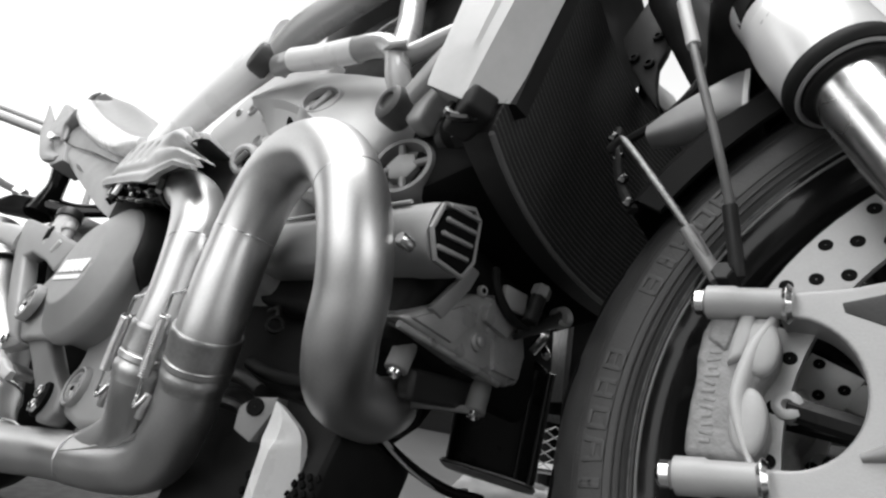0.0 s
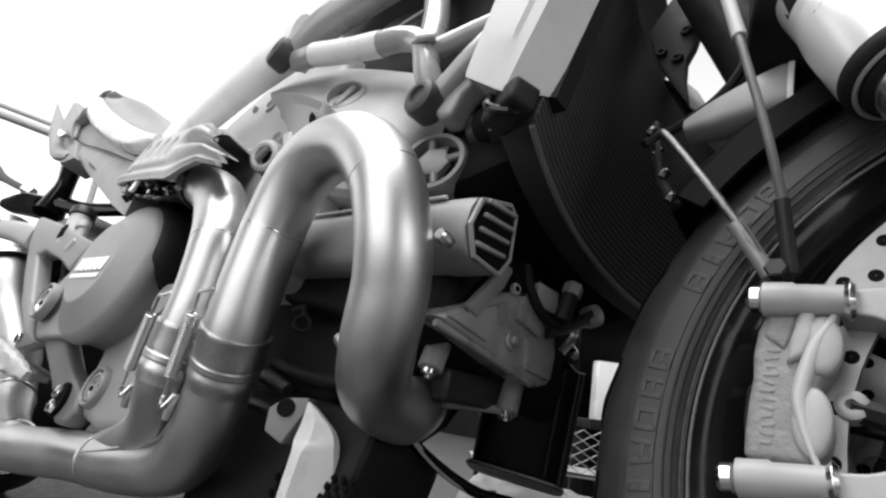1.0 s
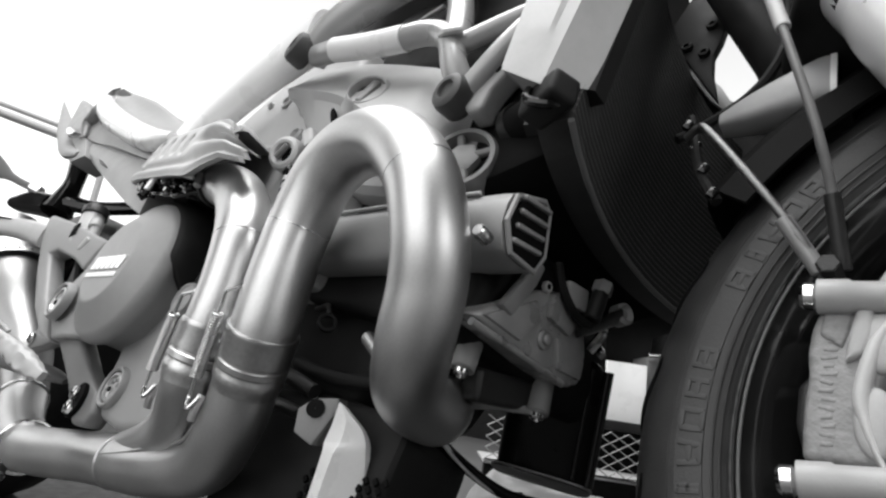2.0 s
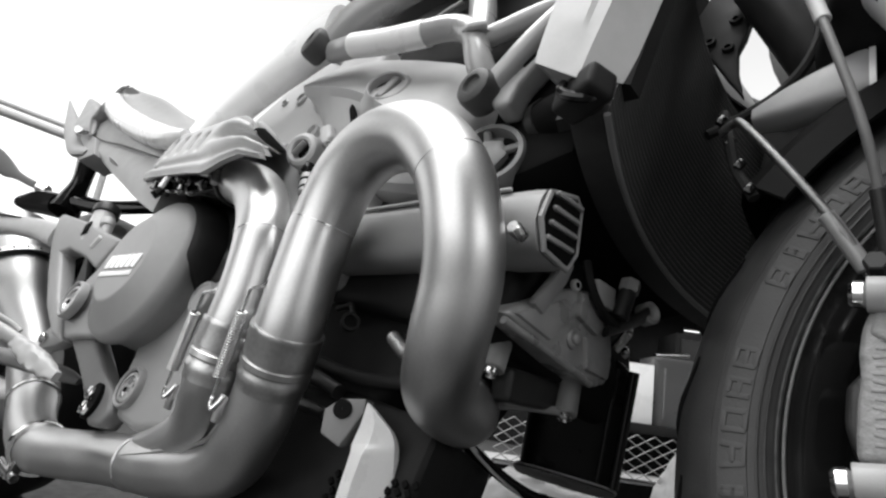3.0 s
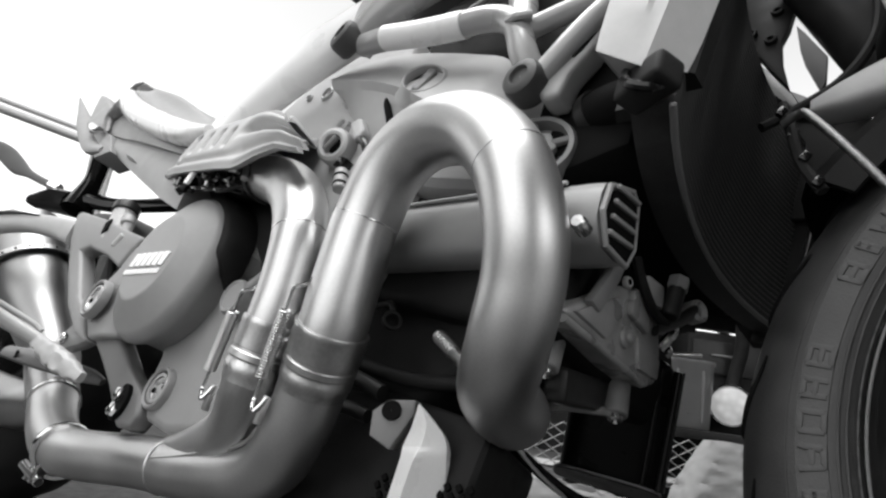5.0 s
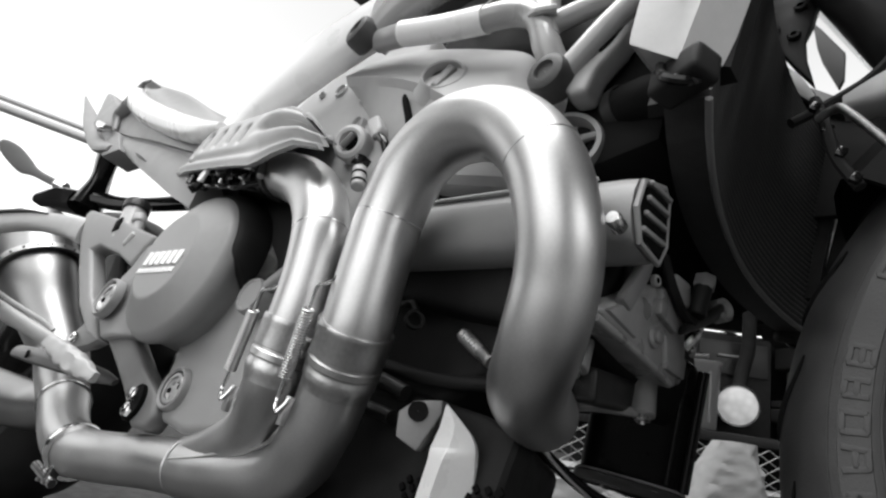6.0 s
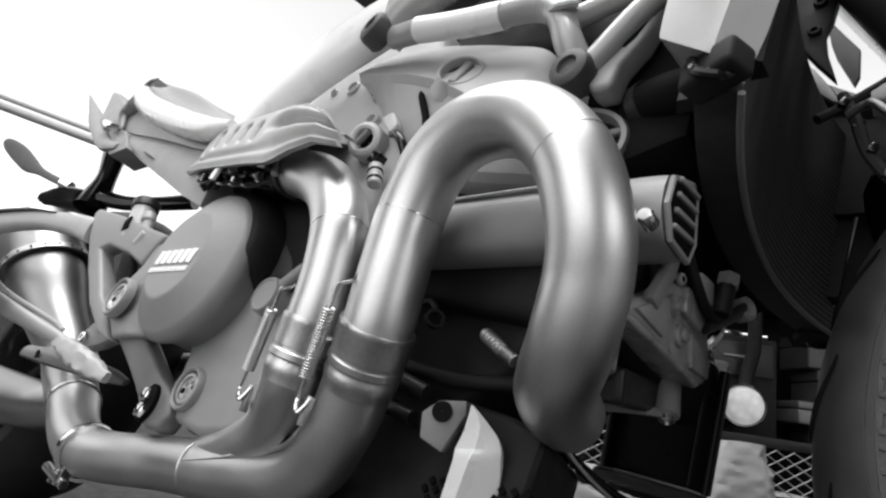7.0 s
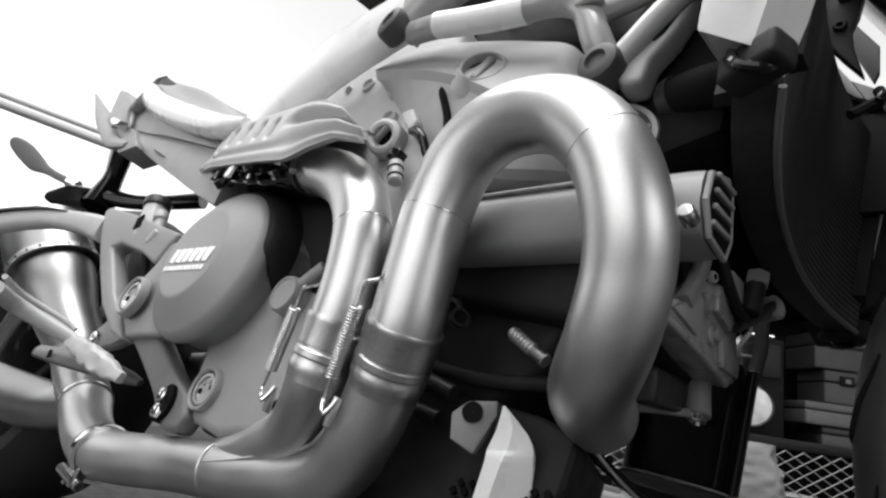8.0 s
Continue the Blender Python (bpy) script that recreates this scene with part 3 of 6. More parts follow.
def exhaust():
    a = part("front_header", tube(FRONT_HEADER, 0.0264, 36, 10), STEEL, moto, "bare steel front exhaust header bent in a tall loop")
    for i in (7, 11):
        part("weld_seam", ring_at(FRONT_HEADER, i, 0.0262, 0.0005, 40), CHROME, a)
    part("exhaust_flange", lathe([(-0.008, 0.024), (-0.008, 0.031), (0.002, 0.031), (0.002, 0.026)], FRONT_HEADER[0], (0.05, -1, -0.1), 28), CAST_DARK, a)
    b = part("rear_header", tube(REAR_HEADER, [0.0225, 0.0232, 0.0246, 0.0256, 0.0250, 0.0238, 0.0228, 0.0220, 0.0214], 30, 10), STEEL, moto, "bare steel rear exhaust header")
    part("weld_seam", ring_at(REAR_HEADER, 5, 0.0236, 0.0006), CHROME, b)
    c = part("collector", tube(COLLECTOR, [0.0272, 0.0264, 0.0262, 0.0258, 0.0250, 0.0248, 0.0250, 0.0262], 36, 10), STEEL, moto, "bare steel collector pipe with a welded joint")
    part("rear_branch", tube(REAR_BRANCH, [0.0224, 0.0220, 0.0220, 0.0216, 0.0200, 0.0160], 30, 8), STEEL, c)
    for pts, r in ((COLLECTOR, 0.0270), (REAR_BRANCH, 0.0222)):
        p0, p1 = Vector(pts[0]), Vector(pts[1])
        ax = (p1 - p0).normalized()
        part("slip_collar", lathe([(-0.003, r * 0.96), (-0.003, r + 0.0014), (-0.002, r + 0.0019), (0.001, r + 0.0020), (0.003, r + 0.0017), (0.016, r + 0.0014), (0.0205, r + 0.0012), (0.0215, r + 0.0002), (0.0230, r + 0.0002), (0.0245, r + 0.0016), (0.0290, r + 0.0017), (0.0305, r + 0.0002), (0.0325, r + 0.0002), (0.0340, r + 0.0012), (0.0400, r + 0.0010), (0.0420, r + 0.0001), (0.048, r - 0.0006)], p0, ax, 40), STEEL_DARK, c, "heat-stained slip collar")
    # the weld where the two pipes meet
    seam = [(-0.766, -0.1545, 0.1722), (-0.738, -0.1515, 0.1790), (-0.710, -0.1498, 0.1862), (-0.673, -0.1495, 0.1968), (-0.650, -0.1500, 0.2030), (-0.635, -0.1515, 0.2085), (-0.622, -0.1560, 0.2155), (-0.614, -0.1590, 0.2250)]
    part("merge_weld", tube(seam, [0.0012, 0.0017, 0.0015, 0.0022, 0.0026, 0.0020, 0.0024, 0.0012], 8, 6), STEEL, c)
    weld = [Vector(COLLECTOR[4]).lerp(Vector(COLLECTOR[5]), f) for f in (0.44, 0.54, 0.64)]
    part("collector_weld", ring_at(weld, 1, 0.0249, 0.0009, 36), STEEL, c)
    spring_between((-0.640, -0.210, 0.314), (-0.671, -0.186, 0.233), c)
    spring_between((-0.574, -0.209, 0.318), (-0.601, -0.182, 0.233), c)
    # clamp, elbow and the pipes behind it
    end = Vector(COLLECTOR[-1])
    ax = Vector((-0.90, 0.10, 0.14)).normalized()
    cl = part("pipe_clamp", lathe([(-0.007, 0.0262), (-0.007, 0.0300), (-0.003, 0.0288), (0.003, 0.0288), (0.007, 0.0300), (0.007, 0.0262)], end, ax, 40), CHROME, moto, "steel band clamp with its bolt")
    low = end + Vector((0.002, -0.012, -0.031))
    part("clamp_bolt", rod(low + Vector((-0.034, -0.006, 0.006)), low + Vector((0.010, 0.002, -0.004)), 0.0052, 14), CHROME, cl)
    for d in (-0.012, 0.004):
        part("clamp_lug", box(low + Vector((d, 0.0, 0.003)), (0.005, 0.012, 0.020), (0, 10, 8), 0.0015), CHROME, cl)
    mid = part("middle_pipe", tube([end, (-1.000, -0.1465, 0.1555), (-1.050, -0.1410, 0.1700), (-1.105, -0.1340, 0.1940)], [0.0272, 0.0272, 0.0280, 0.0300], 32, 8), STEEL, moto, "bright steel elbow behind the clamp")
    part("elbow_seam", lathe([(-0.002, 0.0292), (-0.002, 0.0318), (0.002, 0.0318), (0.002, 0.0292)], (-1.100, -0.1347, 0.1915), (-0.055, 0.007, 0.024), 40), CHROME, mid)
    part("upright_pipe", tube([(-1.100, -0.1347, 0.1915), (-1.150, -0.127, 0.2060), (-1.203, -0.1225, 0.2280), (-1.256, -0.121, 0.2560), (-1.318, -0.145, 0.304), (-1.360, -0.166, 0.345), (-1.385, -0.179, 0.371)], [0.0305, 0.0320, 0.0345, 0.038, 0.046, 0.056, 0.058], 32, 8), SILENCER, mid)
    part("lower_pipe", tube([(-1.110, -0.130, 0.186), (-1.180, -0.121, 0.180), (-1.237, -0.118, 0.176), (-1.311, -0.129, 0.173), (-1.404, -0.146, 0.174), (-1.60, -0.19, 0.18)], [0.028, 0.031, 0.034, 0.037, 0.038, 0.038], 32, 6), SILENCER, mid)


exhaust()


# ---- engine ----
def engine():
    block = part("crankcase", prism([(-0.98, 0.40), (-0.97, 0.27), (-0.90, 0.20), (-0.70, 0.20), (-0.56, 0.25), (-0.50, 0.30), (-0.47, 0.36), (-0.56, 0.43), (-0.62, 0.50), (-0.80, 0.52)], -0.09, 0.05, 0.012, 3), BLACK, moto, "black cast engine crankcase")
    # right-hand cover with its clutch housing
    case = part("engine_cover", prism([(-0.900, 0.330), (-0.852, 0.270), (-0.842, 0.206), (-0.770, 0.196), (-0.700, 0.206), (-0.672, 0.245), (-0.690, 0.320), (-0.735, 0.385), (-0.800, 0.440), (-0.900, 0.450), (-0.930, 0.410)], -0.150, -0.080, 0.010, 3), CAST, moto, "grey painted engine side cover")
    clutch = part("clutch_cover", lathe([(0.130, 0.0845), (0.158, 0.0845), (0.165, 0.0858), (0.170, 0.0888), (0.174, 0.0906), (0.178, 0.0911), (0.184, 0.0891), (0.1885, 0.0862), (0.1905, 0.0835), (0.2030, 0.0575), (0.2045, 0.0550), (0.2054, 0.0530), (0.2056, 0.0505), (0.2056, 0.0004)], (-0.866, 0, 0.360), OUT, 72), CAST, moto, "grey painted round clutch cover with raised white marks", 40)
    rings = []
    for k in range(49):
        deg = -22 + 165 * k / 48
        a = radians(deg)
        rise = min(1.0, (deg + 22) / 34)
        rise = rise * rise * (3 - 2 * rise)
        far = 0.0925 + 0.0125 * min(1.0, (deg + 22) / 45) ** 0.7 * min(1.0, (143 - deg) / 30 + 0.01) ** 0.7
        rings.append([Vector((-0.866 + r * math.cos(a), -(0.110 + (h - 0.110) * (0.45 + 0.55 * rise)), 0.360 + r * math.sin(a))) for h, r in ((0.110, far), (0.152, far - 0.0010), (0.170, far - 0.0035), (0.180, 0.0925 + (far - 0.0925) * 0.3), (0.1838, 0.0905), (0.1838, 0.0870), (0.120, 0.0860))])
    part("clutch_wall", rings_to_bm(rings), BLACK, clutch, "matt black clutch housing wall")
    # raised white marks, plain bars
    for k in range(6):
        part("raised_mark", prism([(-0.9060 + k * 0.0138, 0.3475), (-0.8950 + k * 0.0138, 0.3462), (-0.8915 + k * 0.0138, 0.3632), (-0.9025 + k * 0.0138, 0.3645)], -0.2072, -0.2054, 0.0006, 1), WHITE, clutch)
    for k in range(11):
        part("raised_bar", prism([(-0.9110 + k * 0.0078, 0.3375), (-0.9052 + k * 0.0078, 0.3368), (-0.9044 + k * 0.0078, 0.3430), (-0.9102 + k * 0.0078, 0.3437)], -0.2068, -0.2054, 0.0004, 1), WHITE, clutch)
    bolt_ring("cap_bolt", (-0.811, -0.151, 0.234), OUT, 0.0225, case, CAST)
    boss = part("plug_boss", lathe([(-0.03, 0.0195), (0.0, 0.0190), (0.003, 0.0170), (0.003, 0.0150), (0.002, 0.0145), (0.002, 0.0003)], (-0.734, -0.165, 0.331), OUT, 32), CAST, case)
    part("plug_lug", rod((-0.734, -0.160, 0.331), (-0.700, -0.158, 0.362), 0.007, 14), CAST, boss)
    for p in ((-0.690, -0.150, 0.232), (-0.930, -0.150, 0.300)):
        bolt("cover_screw", p, OUT, 0.0065, 0.006, case, CAST_DARK)
    # dark cover between clutch and rear cylinder
    part("sprocket_cover", prism([(-0.890, 0.470), (-0.830, 0.478), (-0.750, 0.462), (-0.700, 0.425), (-0.680, 0.370), (-0.715, 0.325), (-0.780, 0.350)], -0.150, -0.060, 0.010, 3), BLACK, moto, "matt black plastic cover")
    # rear cylinder, upright
    rear = part("rear_cylinder", prism([(-0.86, 0.52), (-0.76, 0.468), (-0.705, 0.440), (-0.685, 0.365), (-0.59, 0.365), (-0.585, 0.50), (-0.65, 0.60), (-0.66, 0.69), (-0.80, 0.70), (-0.90, 0.62)], -0.145, 0.12, 0.012, 3), CAST_LIGHT, moto, "light grey cast rear cylinder")
    for p, r in (((-0.725, -0.148, 0.600), 0.012), ((-0.690, -0.150, 0.620), 0.010), ((-0.715, -0.147, 0.555), 0.009)):
        part("head_boss", lathe([(-0.01, r * 1.1), (0.004, r), (0.006, r * 0.8), (0.001, r * 0.7), (0.001, 0.0003)], p, OUT, 20), CAST_LIGHT, rear)
    way = Vector((0.30, -0.90, -0.25)).normalized()
    plug = part("cylinder_plug", lathe([(-0.030, 0.0205), (-0.004, 0.0205), (0.000, 0.0188), (0.002, 0.0150), (0.001, 0.0118), (-0.002, 0.0100), (-0.016, 0.0095)], (-0.690, -0.166, 0.5112), way, 32), CAST_LIGHT, rear, "light round boss with a deep hole")
    part("plug_hole", lathe([(-0.010, 0.0098), (-0.0098, 0.0003)], (-0.690, -0.166, 0.5112), way, 24), GROOVE, plug)
    part("plug_bar", rod((-0.695, -0.168, 0.503), (-0.684, -0.168, 0.518), 0.0036, 12), CAST_MID, plug)
    part("cylinder_lug", prism([(-0.680, 0.540), (-0.664, 0.544), (-0.650, 0.524), (-0.655, 0.510), (-0.668, 0.524)], -0.164, -0.140, 0.004, 3), CAST_LIGHT, rear)
    stud = part("cylinder_stud", rod((-0.655, -0.163, 0.472), (-0.645, -0.163, 0.447), 0.0070, 18, 0.2), CAST_LIGHT, rear)
    for f in (0.35, 0.75):
        part("stud_band", lathe([(-0.0012, 0.0066), (-0.0012, 0.0076), (0.0012, 0.0076), (0.0012, 0.0066)], Vector((-0.655, -0.163, 0.472)).lerp(Vector((-0.645, -0.163, 0.447)), f), (0.010, 0, -0.025), 18), GROOVE, stud)
    part("stud_clip", box((-0.659, -0.162, 0.481), (0.015, 0.012, 0.013), (0, 22, 0), 0.002), BLACK_GLOSS, rear)
    part("stud_lead", tube([(-0.655, -0.160, 0.514), (-0.640, -0.166, 0.506), (-0.628, -0.166, 0.494), (-0.622, -0.158, 0.478)], 0.0045, 10, 5), BLACK_GLOSS, rear)
    for p, q in (((-0.829, -0.1452, 0.634), 0.5), ((-0.790, -0.1452, 0.630), 0.9)):
        rim = part("casting_hole", lathe([(-0.002, 0.0120 * q), (0.002, 0.0112 * q), (0.003, 0.0095 * q), (0.001, 0.0080 * q), (-0.004, 0.0075 * q)], p, OUT, 22), CAST_LIGHT, rear)
        part("hole_floor", lathe([(-0.0005, 0.0080 * q), (-0.0004, 0.0003)], p, OUT, 16), CAST_MID, rim)
    # front cylinder, lying forwards
    front = part("front_cylinder", prism([(-0.62, 0.36), (-0.42, 0.33), (-0.405, 0.37), (-0.42, 0.45), (-0.46, 0.50), (-0.60, 0.50)], -0.115, 0.12, 0.012, 3), BLACK, moto, "black cast front cylinder")
    # belt cover over the front cylinder's cam drive: an upper lighter slope over a flatter face
    sec = []
    for x, zt, zr, zl in ((-0.754, 0.664, 0.634, 0.622), (-0.748, 0.671, 0.617, 0.603), (-0.728, 0.670, 0.606, 0.585), (-0.690, 0.664, 0.594, 0.546), (-0.650, 0.655, 0.580, 0.506), (-0.600, 0.638, 0.555, 0.470), (-0.550, 0.618, 0.522, 0.455), (-0.505, 0.598, 0.500, 0.448), (-0.478, 0.560, 0.492, 0.450), (-0.468, 0.530, 0.487, 0.462)):
        w = -0.168 + 0.035 * max(0.0, (x + 0.53) / 0.06) ** 2 * 0.6
        e = 0.014 if x == -0.754 else 0.004 if x == -0.748 else 0.012 if x == -0.468 else 0.0
        sec.append([Vector((x, -0.090, zt + 0.002)), Vector((x, -0.120, zt)), Vector((x, w + 0.022, zt - 0.006)), Vector((x, w - 0.005 + e, zr + 0.003)), Vector((x, w - 0.007 + e, zr)), Vector((x, w + 0.000 + e, zr - 0.008)), Vector((x, w + 0.009 + e, (zr + zl) / 2)), Vector((x, w + 0.020 + e, zl + 0.004)), Vector((x, w + 0.030, zl)), Vector((x, -0.090, zl))])
    cover = part("belt_cover", loft(sec, 5), CAST_SOFT, moto, "grey moulded belt cover with a filler cap", 16)
    up = Vector((0.34, -0.92, 0.14)).normalized()
    seat_c = Vector((-0.580, -0.1705, 0.5665))
    part("cap_hood", lathe([(-0.014, 0.0330), (-0.009, 0.0285), (-0.004, 0.0248), (-0.001, 0.0230), (0.000, 0.0222), (0.001, 0.0210), (0.000, 0.0198), (-0.012, 0.0192)], seat_c, up, 48), CAST_SOFT, cover)
    cap = part("filler_cap", lathe([(-0.016, 0.0194), (-0.009, 0.0192), (-0.008, 0.0180), (-0.008, 0.0003)], seat_c, up, 28), BLACK, cover, "black slotted oil filler cap")
    turn = up.to_track_quat('Z', 'Y').to_matrix().to_4x4()
    grip = box((0, 0, -0.005), (0.034, 0.0100, 0.0085), (0, 0, 75), 0.0030, 3)
    grip.transform(Matrix.Translation(seat_c) @ turn)
    part("cap_grip", grip, CAST_MID, cap)
    part("cover_slot", tube([(-0.6240, -0.1705, 0.5520), (-0.6215, -0.1685, 0.5450), (-0.6115, -0.1620, 0.5214), (-0.6060, -0.1595, 0.5020), (-0.6040, -0.1580, 0.4960)], [0.0015, 0.0036, 0.0040, 0.0036, 0.0015], 10, 5), GROOVE, cover)
    # pulley housing seen past the pipe
    pul = part("pulley_cover", lathe([(-0.04, 0.031), (0.0, 0.031), (0.004, 0.029), (0.004, 0.025), (-0.006, 0.023), (-0.006, 0.0004)], (-0.443, -0.142, 0.474), (0.25, -1, 0), 40), CAST_MID, moto, "grey cast pulley housing")
    part("pulley_hub", lathe([(-0.008, 0.016), (0.002, 0.015), (0.004, 0.012), (0.004, 0.0003)], (-0.443, -0.142, 0.474), (0.25, -1, 0), 6), CAST, pul)
    for a in range(20, 360, 90):
        d = Vector((0.024 * math.cos(radians(a)), 0.006 * math.cos(radians(a)), 0.024 * math.sin(radians(a))))
        part("pulley_spoke", rod(Vector((-0.443, -0.142, 0.474)) + d * 0.3, Vector((-0.443, -0.142, 0.474)) + d * 1.0, 0.0036, 8), CAST_MID, pul)


engine()


def intake_duct():
    """The slatted air duct that looks forwards beside the front cylinder."""
    sec = []
    for x, g in ((-0.62, 1.0), (-0.52, 1.0), (-0.44, 1.0), (-0.385, 1.0), (-0.372, 0.97)):
        o = [(-0.156, 0.412), (-0.152, 0.423), (-0.142, 0.4295), (-0.130, 0.4350), (-0.118, 0.440), (-0.110, 0.4395), (-0.106, 0.430), (-0.100, 0.404), (-0.101, 0.394), (-0.108, 0.383), (-0.120, 0.379), (-0.142, 0.378), (-0.150, 0.383), (-0.1555, 0.395)]
        sec.append([Vector((x, -0.13 + (y + 0.13) * g, 0.41 + (z - 0.41) * g)) for y, z in o])
    d = part("air_duct", loft(sec, 3), CAST, moto, "grey plastic air duct with dark slats", 50)
    part("duct_mouth", prism([(-0.146, 0.4195), (-0.1185, 0.4345), (-0.1105, 0.4300), (-0.1040, 0.4000), (-0.1105, 0.3855), (-0.1400, 0.3835), (-0.1510, 0.3990)], 0, 0.004, 0, 1, place=Matrix(((0, 1, 0, -0.3715), (1, 0, 0, 0), (0, 0, 1, 0), (0, 0, 0, 1)))), GROOVE, d)
    for k in range(4):
        z = 0.3925 + k * 0.0118
        part("slat", box((-0.3675, -0.128, z), (0.006, 0.036, 0.0036), (14, 0, 0), 0.0010, 1), CAST, d)
    part("mouth_rim", tube([(-0.3690, y, z) for y, z in ((-0.150, 0.4215), (-0.1180, 0.4380), (-0.1085, 0.4330), (-0.1015, 0.4000), (-0.1090, 0.3830), (-0.1410, 0.3805), (-0.1540, 0.3985), (-0.150, 0.4215))], 0.0022, 8, 1, False), CAST, d)
    part("duct_nut", lathe([(-0.006, 0.0052), (0.004, 0.0052), (0.006, 0.004), (0.006, 0.0003)], (-0.372, -0.170, 0.377), OUT, 18), CHROME, d, "bright round nut")
    # Paler strip paints in the light along the duct's upper edge.
    part("duct_lit_edge", tube([(-0.60, -0.1535, 0.424), (-0.50, -0.1540, 0.4245), (-0.40, -0.1540, 0.4250)], 0.0016, 8, 3), CAST_LIGHT, d)


intake_duct()


def front_plate():
    """The faceted grey cover across the engine's lower front, its brackets and links."""
    turn = Matrix(((0, 1, 0, -0.398), (1, 0, 0, 0), (0, 0, 1, 0), (0, 0, 0, 1)))
    pl = part("front_cover", prism([(-0.130, 0.340), (-0.055, 0.398), (-0.025, 0.412), (0.024, 0.404), (0.038, 0.380), (0.036, 0.352), (0.020, 0.343), (-0.030, 0.340)], -0.060, 0.004, 0.006, 3, place=turn), COVER, moto, "grey faceted cover across the engine front")
    prism_edge = [(-0.395, -0.128, 0.335), (-0.392, -0.060, 0.338), (-0.393, 0.004, 0.341)]
    part("lower_edge", tube(prism_edge, 0.0030, 10, 4), COVER, pl)
    part("bright_facet", prism([(-0.108, 0.358), (-0.088, 0.392), (-0.080, 0.412), (-0.066, 0.412), (-0.072, 0.392), (-0.092, 0.356)], 0.002, 0.010, 0.003, 2, place=turn), ALLOY, pl)
    for o, d, bv in (([(-0.120, 0.344), (-0.060, 0.386), (-0.050, 0.372), (-0.070, 0.346)], 0.007, 0.0025), ([(-0.045, 0.400), (-0.022, 0.408), (0.006, 0.398), (-0.004, 0.380), (-0.040, 0.380)], 0.009, 0.003), ([(-0.022, 0.372), (0.030, 0.372), (0.030, 0.354), (-0.010, 0.348)], 0.008, 0.003)):
        part("cast_facet", prism(o, 0.001, d, bv, 2, place=turn), COVER, pl)
    part("plate_bolt", lathe([(-0.002, 0.0085), (0.003, 0.0085), (0.004, 0.0070), (0.004, 0.0055), (0.007, 0.0048), (0.008, 0.0030), (0.008, 0.0003)], (-0.394, -0.038, 0.362), (1, -0.2, 0), 18), ALLOY, pl)
    bolt("plate_bolt", (-0.394, -0.052, 0.402), (1, -0.2, 0), 0.005, 0.004, pl, CAST_LIGHT)
    part("pale_tab", box((-0.388, -0.012, 0.414), (0.006, 0.034, 0.020), (12, 0, 0), 0.002), CAST_LIGHT, pl)
    part("small_hose", tube([(-0.392, -0.045, 0.428), (-0.386, -0.040, 0.408), (-0.384, -0.015, 0.396), (-0.384, 0.012, 0.398)], 0.0042, 8, 6), BLACK, pl)
    v = part("valve_stub", rod((-0.380, 0.008, 0.402), (-0.378, 0.010, 0.430), 0.0075, 16), CAST_DARK, pl)
    part("valve_nut", rod((-0.378, 0.010, 0.428), (-0.377, 0.011, 0.440), 0.0092, 6), ALLOY, v)
    lev = part("shift_lever", tube([(-0.388, 0.004, 0.388), (-0.382, 0.024, 0.404), (-0.376, 0.046, 0.424)], [0.006, 0.0075, 0.010], 12, 5, flat=0.5), CAST_DARK, pl)
    part("lever_eye", lathe([(-0.007, 0.0105), (0.004, 0.0105), (0.006, 0.008), (0.003, 0.0045), (0.003, 0.0003)], (-0.374, 0.050, 0.428), (1, -0.4, 0.1), 20), CAST, lev)
    # oil cooler bracket with two sleeved bolts below
    br = part("lower_bracket", box((-0.424, -0.034, 0.318), (0.018, 0.088, 0.026), (14, 0, 4), 0.005, 3), CAST_DARK, moto, "dark bracket with two sleeved bolts")
    for p, q in (((-0.428, -0.080, 0.350), (-0.425, -0.086, 0.314)), ((-0.414, 0.010, 0.342), (-0.410, 0.006, 0.314))):
        sl = part("sleeve", rod(p, q, 0.0098, 18, 0.1), CAST, br)
        d = (Vector(q) - Vector(p)).normalized()
        part("sleeve_bolt", lathe([(0, 0.0062), (0.004, 0.0060), (0.005, 0.0045), (0.003, 0.0030), (0.003, 0.0003)], q, d, 16), CHROME, sl)
    part("stay_rod", tube([(-0.412, 0.006, 0.316), (-0.430, -0.022, 0.308), (-0.446, -0.036, 0.302), (-0.458, -0.044, 0.294)], 0.0036, 8, 6), CAST, br)


front_plate()


